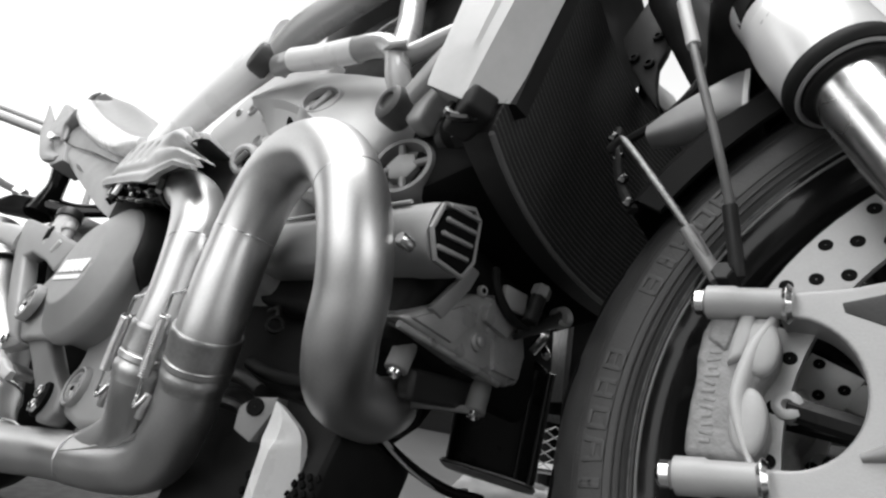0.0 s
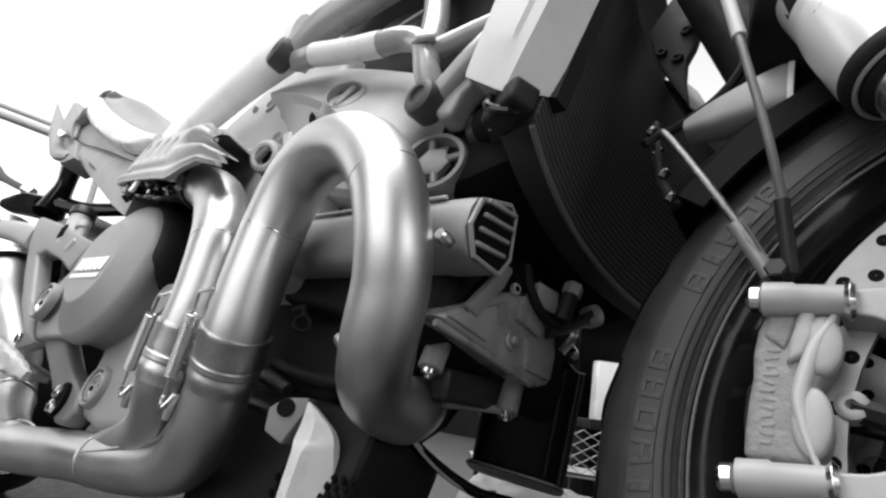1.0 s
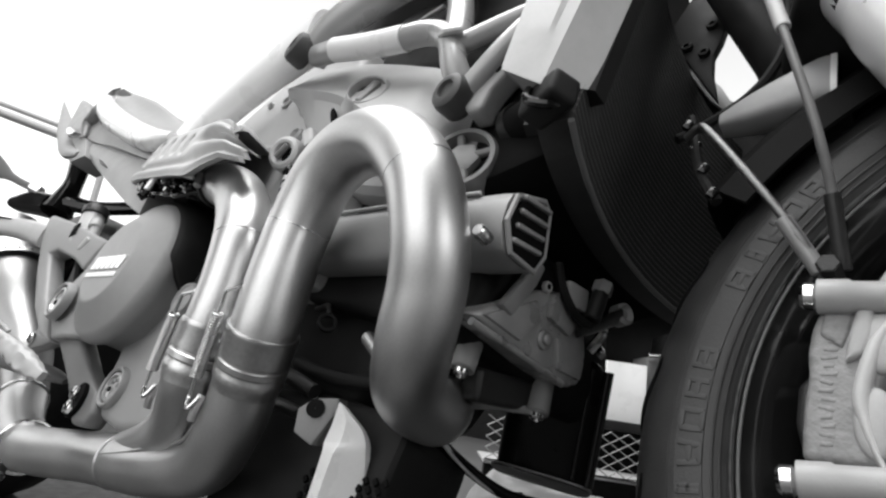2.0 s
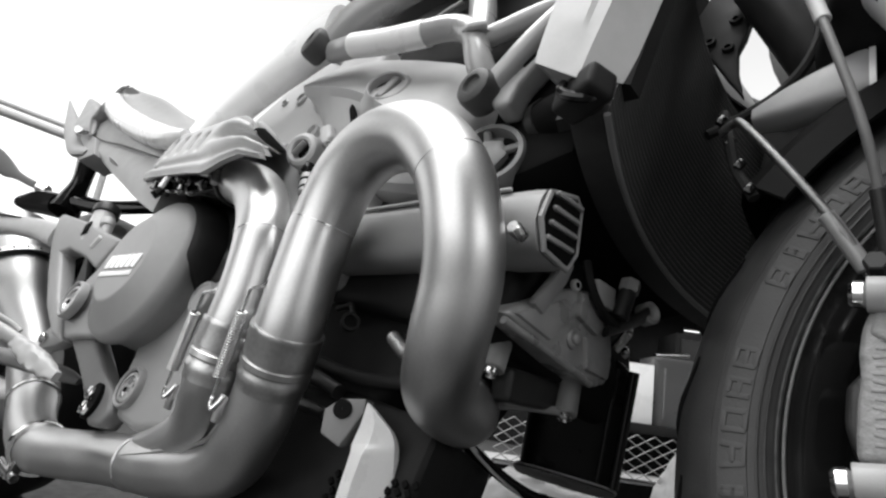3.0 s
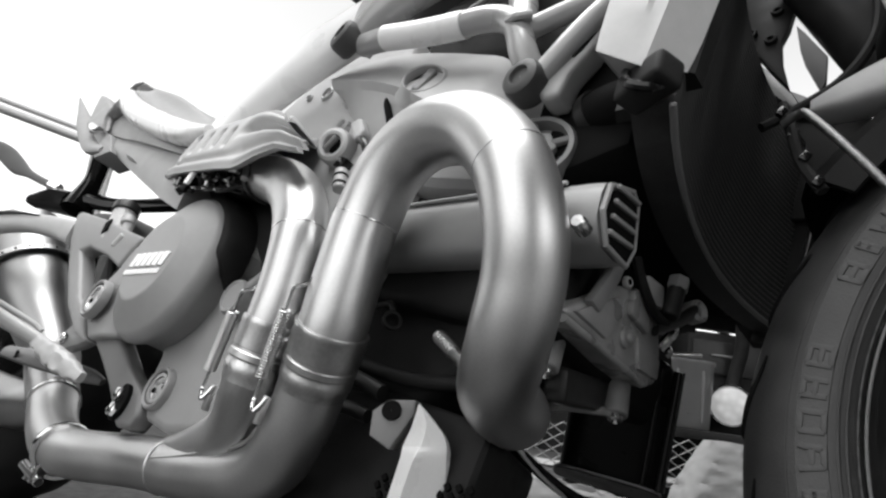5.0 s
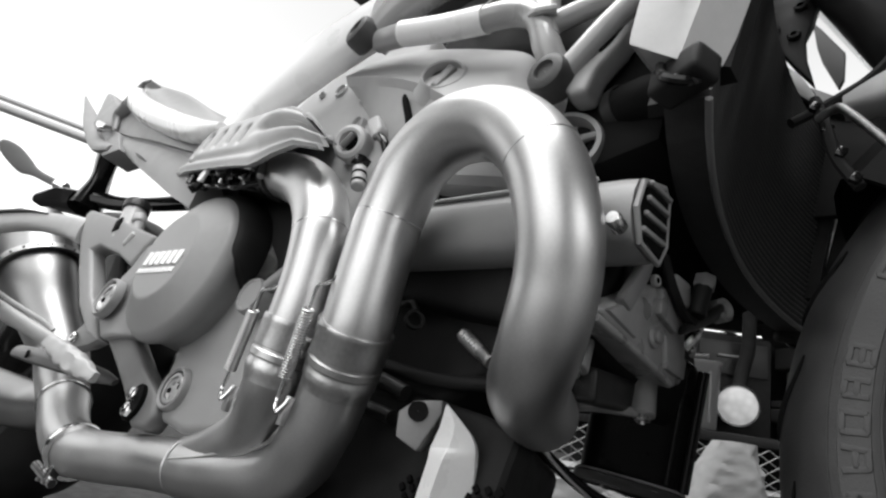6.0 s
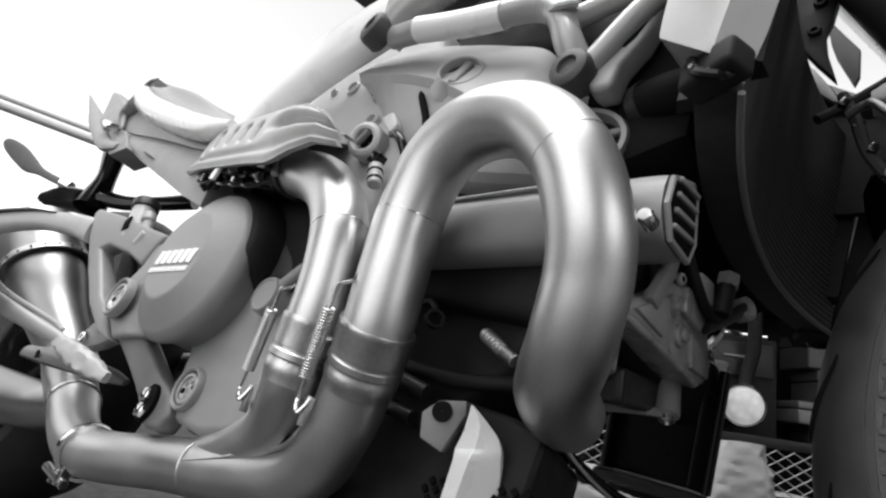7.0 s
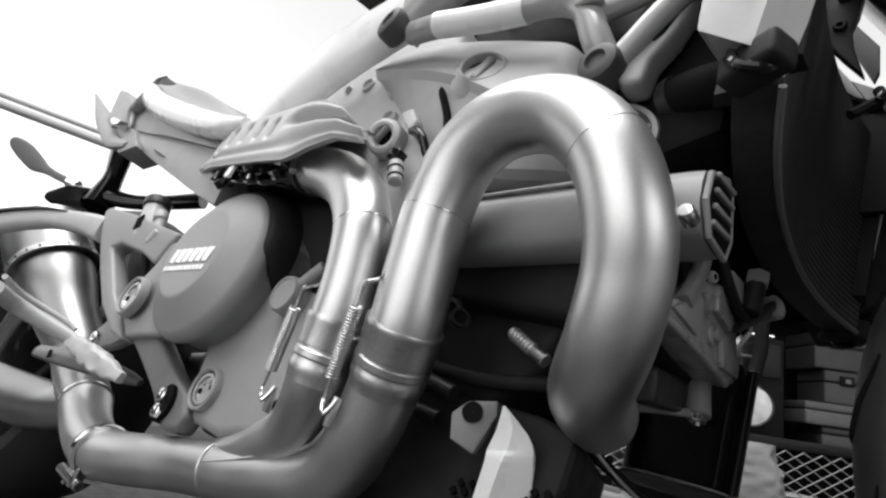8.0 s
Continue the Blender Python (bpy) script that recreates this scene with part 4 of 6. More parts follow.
def belly():
    skew = prism([(-0.66, 0.275), (-0.55, 0.282), (-0.48, 0.272), (-0.448, 0.262), (-0.455, 0.205), (-0.52, 0.170), (-0.66, 0.150)], -0.095, 0.040, 0.010, 3)
    for v in skew.verts:
        v.co.x -= 0.28 * (v.co.y + 0.095)
    pan = part("belly_pan", skew, BLACK, moto, "matt black belly pan with a pale fin")
    # pierced dark grille
    for i in range(9):
        for j in range(6):
            c = Vector((-0.452 - i * 0.0098 - (j % 2) * 0.0049, -0.0965, 0.222 - j * 0.0062 - i * 0.0008))
            part("grille_hole", box(c, (0.0056, 0.003, 0.0044), (0, 45, 0), 0.0006, 1), GROOVE, pan)
    sec = []
    for f, l, m, r in ((0, (-0.4862, -0.1345, 0.2630), (-0.4850, -0.1345, 0.2640), (-0.4838, -0.1335, 0.2630)),
                       (1, (-0.4890, -0.1310, 0.2480), (-0.4800, -0.1270, 0.2530), (-0.4745, -0.1160, 0.2520)),
                       (2, (-0.4950, -0.1270, 0.2355), (-0.4820, -0.1240, 0.2380), (-0.4715, -0.1100, 0.2440)),
                       (3, (-0.4970, -0.1235, 0.2290), (-0.4830, -0.1255, 0.2300), (-0.4720, -0.1065, 0.2380)),
                       (4, (-0.5040, -0.1160, 0.2060), (-0.4900, -0.1190, 0.2080), (-0.4750, -0.0940, 0.2170)),
                       (5, (-0.5130, -0.1060, 0.1750), (-0.4990, -0.1090, 0.1770), (-0.4800, -0.0820, 0.1850))):
        l, m, r = Vector(l), Vector(m), Vector(r)
        back = Vector((-0.004, 0.010, 0))
        sec.append([l, l.lerp(m, 0.9), m, m.lerp(r, 0.5), r, r + back, l + back])
    part("pale_fin", loft(sec, 2), WHITE, pan, "pale painted pointed fin", 12)
    turn = Matrix(((0.83, -0.40, 0, -0.508), (0.45, 0.90, 0, -0.128), (0.25, 0.15, 1.0, 0.252), (0, 0, 0, 1)))
    lug = part("pan_lug", prism([(-0.018, 0.006), (-0.008, 0.014), (0.012, 0.014), (0.014, 0.004), (0.004, -0.022), (-0.014, -0.012)], -0.006, 0.012, 0.002, 2, place=turn), CAST_MID, pan)
    part("lug_hole", lathe([(0.0, 0.0070), (0.0022, 0.0072), (0.002, 0.0003)], (-0.5082, -0.1345, 0.2560), (0.4, -0.9, 0.1), 20), GROOVE, lug)
    part("oil_line", tube([(-0.60, -0.10, 0.300), (-0.56, -0.105, 0.292), (-0.52, -0.10, 0.290), (-0.47, -0.08, 0.30)], 0.006, 10, 5), BLACK, pan)
    h = part("oxygen_sensor", rod((-0.510, -0.112, 0.325), (-0.474, -0.116, 0.303), 0.0052, 12), STEEL_DARK, moto, "dull steel threaded sensor")
    for k in range(7):
        c = Vector((-0.510, -0.112, 0.325)).lerp(Vector((-0.474, -0.116, 0.303)), 0.1 + k * 0.09)
        part("thread", lathe([(-0.0012, 0.0052), (0, 0.0062), (0.0012, 0.0052)], c, (0.036, -0.004, -0.022), 14), STEEL_DARK, h)
    # stubs and a cable eye in the dark behind the pipes
    part("hose_stub", tube([(-0.618, -0.108, 0.284), (-0.585, -0.112, 0.283), (-0.549, -0.110, 0.274)], 0.0065, 14, 5), CAST_DARK, pan)
    part("hose_stub", tube([(-0.602, -0.108, 0.259), (-0.580, -0.111, 0.258), (-0.556, -0.110, 0.254)], 0.0055, 14, 5), CAST_DARK, pan)
    part("cable_eye", lathe([(-0.002, 0.0085), (0.002, 0.0085), (0.002, 0.0060), (-0.002, 0.0060), (-0.002, 0.0085)], (-0.557, -0.120, 0.332), (0.8, -0.6, 0.2), 20), CAST_DARK, pan)
    part("cable_lead", tube([(-0.560, -0.118, 0.340), (-0.575, -0.112, 0.352), (-0.60, -0.105, 0.352)], 0.0030, 10, 5), CAST_DARK, pan)
    # slim dark canister on the far side
    foot, lean = Vector((-0.464, 0.127, 0.284)), Vector((0.0190, -0.0400, 0.1000))
    across, depth = Vector((0.88, 0.47, 0)), Vector((-0.47, 0.88, 0))

    def slice_at(f, w, d, n=32):
        ring = []
        for a in (2 * math.pi * k / n for k in range(n)):
            ca, sa = math.cos(a), math.sin(a)
            ring.append(foot + lean * f + across * (w * math.copysign(abs(ca) ** 0.5, ca)) + depth * (d * math.copysign(abs(sa) ** 0.5, sa)))
        return ring
    can = part("canister", loft([slice_at(0.0, 0.045, 0.030), slice_at(0.5, 0.045, 0.030), slice_at(0.96, 0.044, 0.029), slice_at(1.08, 0.036, 0.024), slice_at(1.14, 0.018, 0.014)], 4), CANISTER, moto, "black canister with a glossy edge below the far side")
    part("canister_base", loft([slice_at(-0.035, 0.049, 0.034), slice_at(0.005, 0.049, 0.034)], 1), CANISTER, can)
    edge = slice_at(-0.015, 0.0495, 0.0345)
    part("canister_rim", tube(edge + edge[:1], 0.0012, 6, 1, False), ALLOY, can, "thin bright rim")
    for d, r in ((0.045, 0.0050), (0.030, 0.0032)):
        part("canister_spine", tube([foot + across * d - depth * 0.027, foot + lean * 0.5 + across * d - depth * 0.027, foot + lean + across * d - depth * 0.026], r, 12, 4), BLACK_GLOSS, can)
    for k, d in enumerate((0.0045, 0.0090)):
        part("pale_cable", tube([(-0.492 + d, -0.050, 0.292 - d), (-0.470 + d, 0.000, 0.266 - d), (-0.462 + d, 0.050, 0.258 - d), (-0.468 + d, 0.100, 0.266 - d)], 0.0014, 8, 6), CAST_LIGHT, can)
    part("canister_hose", tube([(-0.50, -0.06, 0.290), (-0.468, 0.00, 0.262), (-0.452, 0.05, 0.252), (-0.445, 0.10, 0.256)], 0.005, 10, 6), BLACK_GLOSS, can)
    for p, q, r in (((-0.432, 0.094, 0.424), (-0.420, 0.095, 0.411), 0.0045), ((-0.419, 0.095, 0.413), (-0.410, 0.096, 0.403), 0.0072)):
        part("canister_union", rod(p, q, r, 14, 0.3), CHROME, can, "bright hose union")
    part("canister_clip", tube([(-0.405, 0.06, 0.395), (-0.395, 0.06, 0.412), (-0.398, 0.06, 0.425)], 0.005, 8, 4), CHROME, can)


belly()


# ---- frame ----
def frame_tubes():
    K1, K2 = Vector((-0.700, -0.195, 0.636)), Vector((-0.455, -0.160, 0.525))
    main = part("side_rail", tube([K1 + Vector((0.016, 0.008, -0.003)), (-0.634, -0.190, 0.622), (-0.560, -0.182, 0.614), (-0.512, -0.177, 0.612), (-0.482, -0.173, 0.596), (-0.466, -0.167, 0.560), K2 + Vector((-0.002, 0.008, 0.014))], 0.0125, 22, 8), FRAME, moto, "light grey painted trellis frame tube")
    part("pale_sleeve", tube([(-0.640, -0.1908, 0.6232), (-0.590, -0.1850, 0.6165), (-0.538, -0.1798, 0.6128)], 0.0134, 22, 4), WHITE, main, "white tape sleeve")
    part("upper_tube", tube([(-0.472, -0.171, 0.585), (-0.490, -0.165, 0.640), (-0.525, -0.155, 0.72), (-0.55, -0.14, 0.80)], 0.0135, 20, 4), FRAME, main)
    part("brace_tube", tube([(-0.468, -0.168, 0.590), (-0.40, -0.150, 0.628), (-0.31, -0.10, 0.70)], 0.0095, 18, 4), FRAME, main)
    part("down_tube", tube([K2 + Vector((0.010, -0.002, 0.006)), (-0.405, -0.165, 0.580), (-0.36, -0.150, 0.650), (-0.30, -0.11, 0.74)], 0.0105, 18, 4), FRAME, main)
    part("joint_weld", tube([(-0.482, -0.183, 0.590), (-0.470, -0.186, 0.587), (-0.458, -0.181, 0.590)], 0.0035, 8, 4), FRAME, main)
    for p, q, r in ((K1, (-0.2, -1, 0.05), 0.0200), (K2, (-0.1, -1, -0.1), 0.0185)):
        part("rubber_cap", lathe([(-0.014, r * 0.85), (-0.011, r), (0.004, r), (0.009, r * 0.9), (0.011, r * 0.72), (0.011, r * 0.5), (0.008, r * 0.42), (0.008, 0.0004)], p + Vector((0, -0.006, 0)), q, 28), KNOB, moto, "dark rubber end cap")
    part("seat_strut", tube([K1 + Vector((0, 0.01, 0.004)), (-0.655, -0.190, 0.678), (-0.58, -0.175, 0.735), (-0.50, -0.16, 0.80)], 0.0195, 22, 5), FRAME, moto, "light grey upper frame tube")
    br = part("frame_bracket", prism([(-0.449, 0.533), (-0.444, 0.559), (-0.429, 0.579), (-0.408, 0.594), (-0.391, 0.588), (-0.405, 0.551), (-0.420, 0.528), (-0.423, 0.506), (-0.437, 0.506), (-0.446, 0.516)], -0.162, -0.138, 0.005, 3), CAST, moto, "grey cast frame bracket with a slot")
    part("bracket_slot", prism([(-0.4235, 0.548), (-0.416, 0.563), (-0.402, 0.578), (-0.400, 0.572), (-0.411, 0.550), (-0.418, 0.543)], -0.1632, -0.150, 0.001, 1), GROOVE, br)
    # pale side member that runs back from the joint towards the seat
    sec = [oval((x, y, z), 0.020, h, 18, 'x', 2.4, 0.1) for x, y, z, h in ((-0.690, -0.190, 0.668, 0.034), (-0.78, -0.192, 0.635, 0.040), (-0.88, -0.185, 0.597, 0.040), (-0.96, -0.172, 0.570, 0.032), (-1.00, -0.160, 0.560, 0.02))]
    part("seat_rail", loft(sec, 5), WHITE, moto, "white painted seat rail panel")
    # tank and airbox mass above
    part("fuel_tank", loft([oval((-0.38, 0, 0.83), 0.12, 0.08, 18, 'x', 2.6), oval((-0.46, 0, 0.85), 0.17, 0.12, 18, 'x', 2.6), oval((-0.60, 0, 0.86), 0.18, 0.12, 18, 'x', 2.6), oval((-0.74, 0, 0.84), 0.13, 0.10, 18, 'x', 2.6), oval((-0.80, 0, 0.82), 0.10, 0.08, 18, 'x', 2.6)], 5), DARKPAINT, moto, "dark painted fuel tank")
    part("airbox", prism([(-0.67, 0.66), (-0.50, 0.62), (-0.40, 0.56), (-0.37, 0.60), (-0.36, 0.74), (-0.55, 0.80), (-0.67, 0.76)], -0.120, 0.120, 0.015, 3), BLACK, moto, "black plastic airbox")
    part("tank_strap", tube([(-0.625, -0.131, 0.70), (-0.60, -0.130, 0.722), (-0.575, -0.128, 0.735)], 0.006, 8, 3, flat=0.5), CAST_LIGHT, moto, "pale strap under the tank")
    # dark mass between radiator and cylinder
    part("fan_shroud", prism([(-0.46, 0.44), (-0.37, 0.47), (-0.37, 0.72), (-0.42, 0.72), (-0.46, 0.60)], -0.135, 0.14, 0.01, 2), GROOVE, moto, "black plastic fan shroud behind the radiator")
    part("hose_union", tube([(-0.435, -0.110, 0.516), (-0.410, -0.126, 0.512), (-0.385, -0.136, 0.508), (-0.365, -0.136, 0.508)], 0.018, 18, 5), GROOVE, moto, "black rubber coolant hose")
    part("hose_clamp", lathe([(-0.005, 0.0185), (-0.005, 0.0198), (0.005, 0.0198), (0.005, 0.0185)], (-0.408, -0.127, 0.512), (0.025, -0.012, 0), 26), CAST_DARK, moto, "dark hose clamp")


frame_tubes()


def headstock():
    part("steering_head", rod((-0.213, 0, 0.60), (-0.302, 0, 0.80), 0.030, 24), BLACK, moto, "black steering head")
    y = part("lower_yoke", loft([oval((-0.235, 0.0, 0.606), 0.05, 0.014, 14, 'x', 3), oval((-0.205, 0.0, 0.600), 0.13, 0.018, 14, 'x', 3), oval((-0.165, 0.0, 0.590), 0.13, 0.018, 14, 'x', 3), oval((-0.145, 0.0, 0.585), 0.08, 0.014, 14, 'x', 3)], 4), BLACK, moto, "black cast lower fork yoke")
    for s in (-1, 1):
        part("yoke_clamp", rod((-0.172, s * 0.105, 0.612), (-0.158, s * 0.105, 0.580), 0.036, 28, 0.08), BLACK, y)
    # pale stay between mudguard and fork
    st = part("mudguard_stay", loft([oval((-0.275, -0.044, 0.551), 0.010, 0.006, 24, 'x', 4), oval((-0.255, -0.045, 0.556), 0.014, 0.012, 24, 'x', 4), oval((-0.228, -0.047, 0.5625), 0.016, 0.0175, 24, 'x', 4), oval((-0.205, -0.049, 0.5665), 0.017, 0.0210, 24, 'x', 4), oval((-0.199, -0.049, 0.5670), 0.017, 0.0215, 24, 'x', 4)], 5), CAST_SOFT, moto, "grey painted mudguard stay with an open end")
    part("stay_lip", loft([oval((-0.1995, -0.049, 0.5670), 0.0185, 0.0235, 24, 'x', 4), oval((-0.1955, -0.049, 0.5672), 0.0190, 0.0240, 24, 'x', 4)], 1), WHITE, st)
    part("stay_mouth", loft([oval((-0.1958, -0.049, 0.5672), 0.0155, 0.0195, 24, 'x', 4), oval((-0.1948, -0.049, 0.5672), 0.0155, 0.0195, 24, 'x', 4)], 1), GROOVE, st)
    # Near-black block added to close a bright gap under the stay.
    part("stay_gap_fill", prism([(-0.240, 0.520), (-0.225, 0.548), (-0.190, 0.550), (-0.185, 0.510), (-0.210, 0.500)], -0.046, 0.05, 0.006, 2), GROOVE, st)
    guard = part("inner_fairing_strip", prism([(-0.420, 0.905), (-0.3918, 0.8425), (-0.3658, 0.8054), (-0.3422, 0.7768), (-0.3302, 0.7524), (-0.3161, 0.7183), (-0.3248, 0.7232), (-0.3531, 0.7574), (-0.3823, 0.8091), (-0.425, 0.880)], 0.128, 0.136, 0.002, 2), CAST, moto, "grey plastic strip under the steering head")
    part("strip_return", prism([(-0.3302, 0.7524), (-0.300, 0.7273), (-0.270, 0.7210), (-0.290, 0.7080), (-0.3161, 0.7183)], 0.130, 0.134, 0.001, 1), CAST_MID, guard)
    part("hanging_flap", prism([(-0.350, 0.985), (-0.3372, 0.9628), (-0.3095, 0.9078), (-0.3103, 0.8609), (-0.3163, 0.8444), (-0.3362, 0.9009), (-0.3430, 0.9306)], 0.236, 0.244, 0.002, 2), DARKPAINT, moto, "dark pointed flap on the far side")
    # White bar paints in bright background showing through a gap.
    part("bright_gap_mark", rod((-0.3485, -0.0141, 0.6800), (-0.3390, -0.0141, 0.6620), 0.0040, 12), WHITE, moto, "white bar in place of a bright gap above the radiator")
    # black mudguard close over the tyre
    prof = [(-0.066, 0.290), (-0.066, 0.312), (-0.055, 0.325), (-0.03, 0.333), (0.0, 0.335), (0.03, 0.333), (0.055, 0.325), (0.066, 0.312), (0.066, 0.290), (0.062, 0.290), (0.062, 0.311), (0.052, 0.321), (0.03, 0.3285), (0.0, 0.3305), (-0.03, 0.3285), (-0.052, 0.321), (-0.062, 0.311), (-0.062, 0.290), (-0.066, 0.290)]
    part("mudguard", lathe(prof, AXLE, (0, 1, 0), 52, 212, 330), MUDGUARD, moto, "black plastic front mudguard")
    # brake hoses and their joint
    a = part("brake_hose", tube([(-0.285, -0.085, 0.508), (-0.275, -0.092, 0.508), (-0.266, -0.096, 0.500), (-0.235, -0.090, 0.456), (-0.212, -0.078, 0.422), (-0.200, -0.064, 0.400)], 0.0030, 12, 8), BRAID, moto, "braided steel brake hose")
    part("hose_end", rod((-0.220, -0.081, 0.433), (-0.201, -0.066, 0.402), 0.0050, 14), ALLOY, a)
    b = part("brake_hose", tube([(-0.236, -0.125, 0.66), (-0.232, -0.120, 0.610), (-0.216, -0.118, 0.547), (-0.200, -0.105, 0.482), (-0.193, -0.080, 0.440), (-0.191, -0.066, 0.408)], 0.0030, 12, 8), CAST_MID, moto, "dark grey brake hose")
    part("hose_sleeve", rod((-0.232, -0.120, 0.610), (-0.219, -0.118, 0.560), 0.0050, 14), CAST_LIGHT, b)
    part("hose_end", rod((-0.194, -0.084, 0.446), (-0.190, -0.064, 0.404), 0.0046, 14), CAST_DARK, b)
    part("banjo_bolt", rod((-0.196, -0.078, 0.402), (-0.196, -0.052, 0.402), 0.0066, 6), CAST_DARK, b)
    w = part("wiring_loom", tube([(-0.290, -0.07, 0.540), (-0.282, -0.078, 0.510), (-0.275, -0.076, 0.480), (-0.262, -0.074, 0.455)], 0.004, 8, 5), BLACK, moto, "black wiring loom with clips")
    for f in range(4):
        part("loom_clip", box((-0.288 + 0.008 * f, -0.079, 0.525 - 0.022 * f), (0.006, 0.005, 0.008), (0, 30, 20), 0.0015), BLACK_GLOSS, w)
    part("cable", tube([(-0.310, -0.044, 0.545), (-0.300, -0.040, 0.554), (-0.279, -0.040, 0.566), (-0.258, -0.042, 0.580), (-0.241, -0.044, 0.604), (-0.233, -0.044, 0.640), (-0.236, -0.040, 0.700)], 0.0042, 8, 8), BLACK, moto, "black control cable")
    # Black plate added to hide bright background beside the radiator.
    part("radiator_gap_plate", prism([(-0.372, 0.470), (-0.300, 0.500), (-0.272, 0.540), (-0.262, 0.700), (-0.360, 0.720)], 0.176, 0.184, 0.002, 2), BLACK, moto, "black plate added to close a bright gap beside the radiator")
    # Another added plate; it blocks the sky below the grey strip.
    part("head_gap_plate", prism([(-0.3560, 0.7950), (-0.3302, 0.7524), (-0.3020, 0.7280), (-0.2700, 0.7200), (-0.2450, 0.6900), (-0.2400, 0.5800), (-0.3700, 0.5800), (-0.4000, 0.8300)], 0.140, 0.148, 0.002, 2), BLACK, moto, "black plate added to close a bright gap behind the steering head")
    coil = part("coil_plate", prism([(-0.3671, 0.7751), (-0.3454, 0.7189), (-0.3247, 0.6800), (-0.3069, 0.6500), (-0.3110, 0.6700), (-0.3147, 0.6880), (-0.3167, 0.7155), (-0.3106, 0.7342), (-0.3067, 0.7575), (-0.300, 0.800), (-0.345, 0.830)], 0.024, 0.034, 0.002, 2), BLACK, moto, "black plastic coil plate with bolts")
    for p in ((-0.345, 0.0235, 0.735), (-0.326, 0.0235, 0.720), (-0.322, 0.0235, 0.760)):
        bolt("coil_bolt", p, OUT, 0.0062, 0.004, coil, BLACK)


headstock()


# ---- rear of the motorcycle ----
def track(x, knots):
    """Smooth value at x between (x, value) knots."""
    for (x0, a), (x1, b) in zip(knots, knots[1:]):
        if x <= x1:
            f = min(1.0, max(0.0, (x - x0) / (x1 - x0)))
            return a + (b - a) * f
    return knots[-1][1]


def heat_shield():
    """A ribbed guard over the rear exhaust port: two folds sweep forwards over each other."""
    low = ((-0.962, 0.490), (-0.954, 0.482), (-0.925, 0.477), (-0.860, 0.467), (-0.800, 0.457), (-0.758, 0.446), (-0.735, 0.440), (-0.715, 0.4395), (-0.690, 0.4415), (-0.650, 0.4400), (-0.618, 0.434))
    high = ((-0.962, 0.526), (-0.957, 0.545), (-0.947, 0.555), (-0.925, 0.557), (-0.860, 0.549), (-0.800, 0.542), (-0.760, 0.536), (-0.720, 0.523), (-0.690, 0.506), (-0.660, 0.487), (-0.635, 0.470), (-0.618, 0.460))
    out = ((-0.962, -0.202), (-0.954, -0.211), (-0.925, -0.216), (-0.860, -0.220), (-0.800, -0.224), (-0.740, -0.232), (-0.690, -0.238), (-0.650, -0.242), (-0.618, -0.236))
    dents = ((-0.943, 0.521), (-0.914, 0.522), (-0.880, 0.519), (-0.845, 0.514), (-0.812, 0.507))

    def dip(d, w):
        return math.exp(-(d / w) ** 2)

    def skin(x, v, inner):
        lo, hi, yo = track(x, low), track(x, high), track(x, out)
        z = lo + (hi - lo) * min(1.0, v / 0.86) ** 0.94
        y = yo + 0.004 + 0.016 * max(0.0, v - 0.35) ** 1.5 + 0.75 * max(0.0, v - 0.74) ** 2 / 0.9
        if v > 0.86:
            y += 0.20 * (v - 0.86)
            z += 0.010 * (v - 0.86) / 0.14
        fold = min(1.0, max(0.0, (x + 0.790) / 0.05))
        y -= 0.004 * dip(v - 0.07, 0.05)
        y += 0.0045 * dip(v - 0.19, 0.05) * (1 - 0.4 * fold)
        y += fold * (0.017 * dip(v - 0.50, 0.07) - 0.005 * dip(v - 0.34, 0.09) - 0.005 * dip(v - 0.64, 0.07))
        top = fold * min(1.0, max(0.0, (-0.665 - x) / 0.03))
        for c in (0.75, 0.84, 0.93):
            y += 0.011 * top * dip(v - c, 0.020)
            z -= 0.007 * top * dip(v - c, 0.020)
        if not inner:
            for dx, dz in dents:
                h = max(0.0, abs(z - dz) - 0.0085)
                y += 0.0130 * dip(math.hypot(x - dx, h), 0.0050)
        if inner:
            y += 0.006
            z -= 0.004 if v > 0.5 else -0.002
        return Vector((x, y, z))
    rings, nu, nv = [], 150, 72
    for i in range(nu + 1):
        ring = []
        for j in range(nv + 1):
            v = j / nv
            xe = -0.618 - 0.026 * min(1.0, max(0.0, (v - 0.45) / 0.12)) - 0.26 * max(0.0, v - 0.60)
            ring.append(skin(-0.985 + (xe + 0.985) * i / nu, v, False))
        for j in range(16, -1, -1):
            v = j / 16
            xe = -0.618 - 0.026 * min(1.0, max(0.0, (v - 0.45) / 0.12)) - 0.26 * max(0.0, v - 0.60)
            ring.append(skin(-0.985 + (xe + 0.985) * i / nu, v, True))
        rings.append(ring)
    sh = part("heat_shield", rings_to_bm(rings), CAST_LIGHT, moto, "light grey ribbed heat shield with short dents", 60)
    # Black backing added to keep sky from showing under the shield.
    part("dark_backing", box((-0.865, -0.105, 0.490), (0.170, 0.070, 0.110), (0, 6, 0), 0.008), BLACK, sh)
    part("port_sleeve", tube([(-0.980, -0.130, 0.505), (-0.900, -0.151, 0.498), (-0.800, -0.171, 0.476), (-0.770, -0.1768, 0.4693), (-0.752, -0.1803, 0.4650)], 0.0268, 24, 5), BLACK_GLOSS, sh)
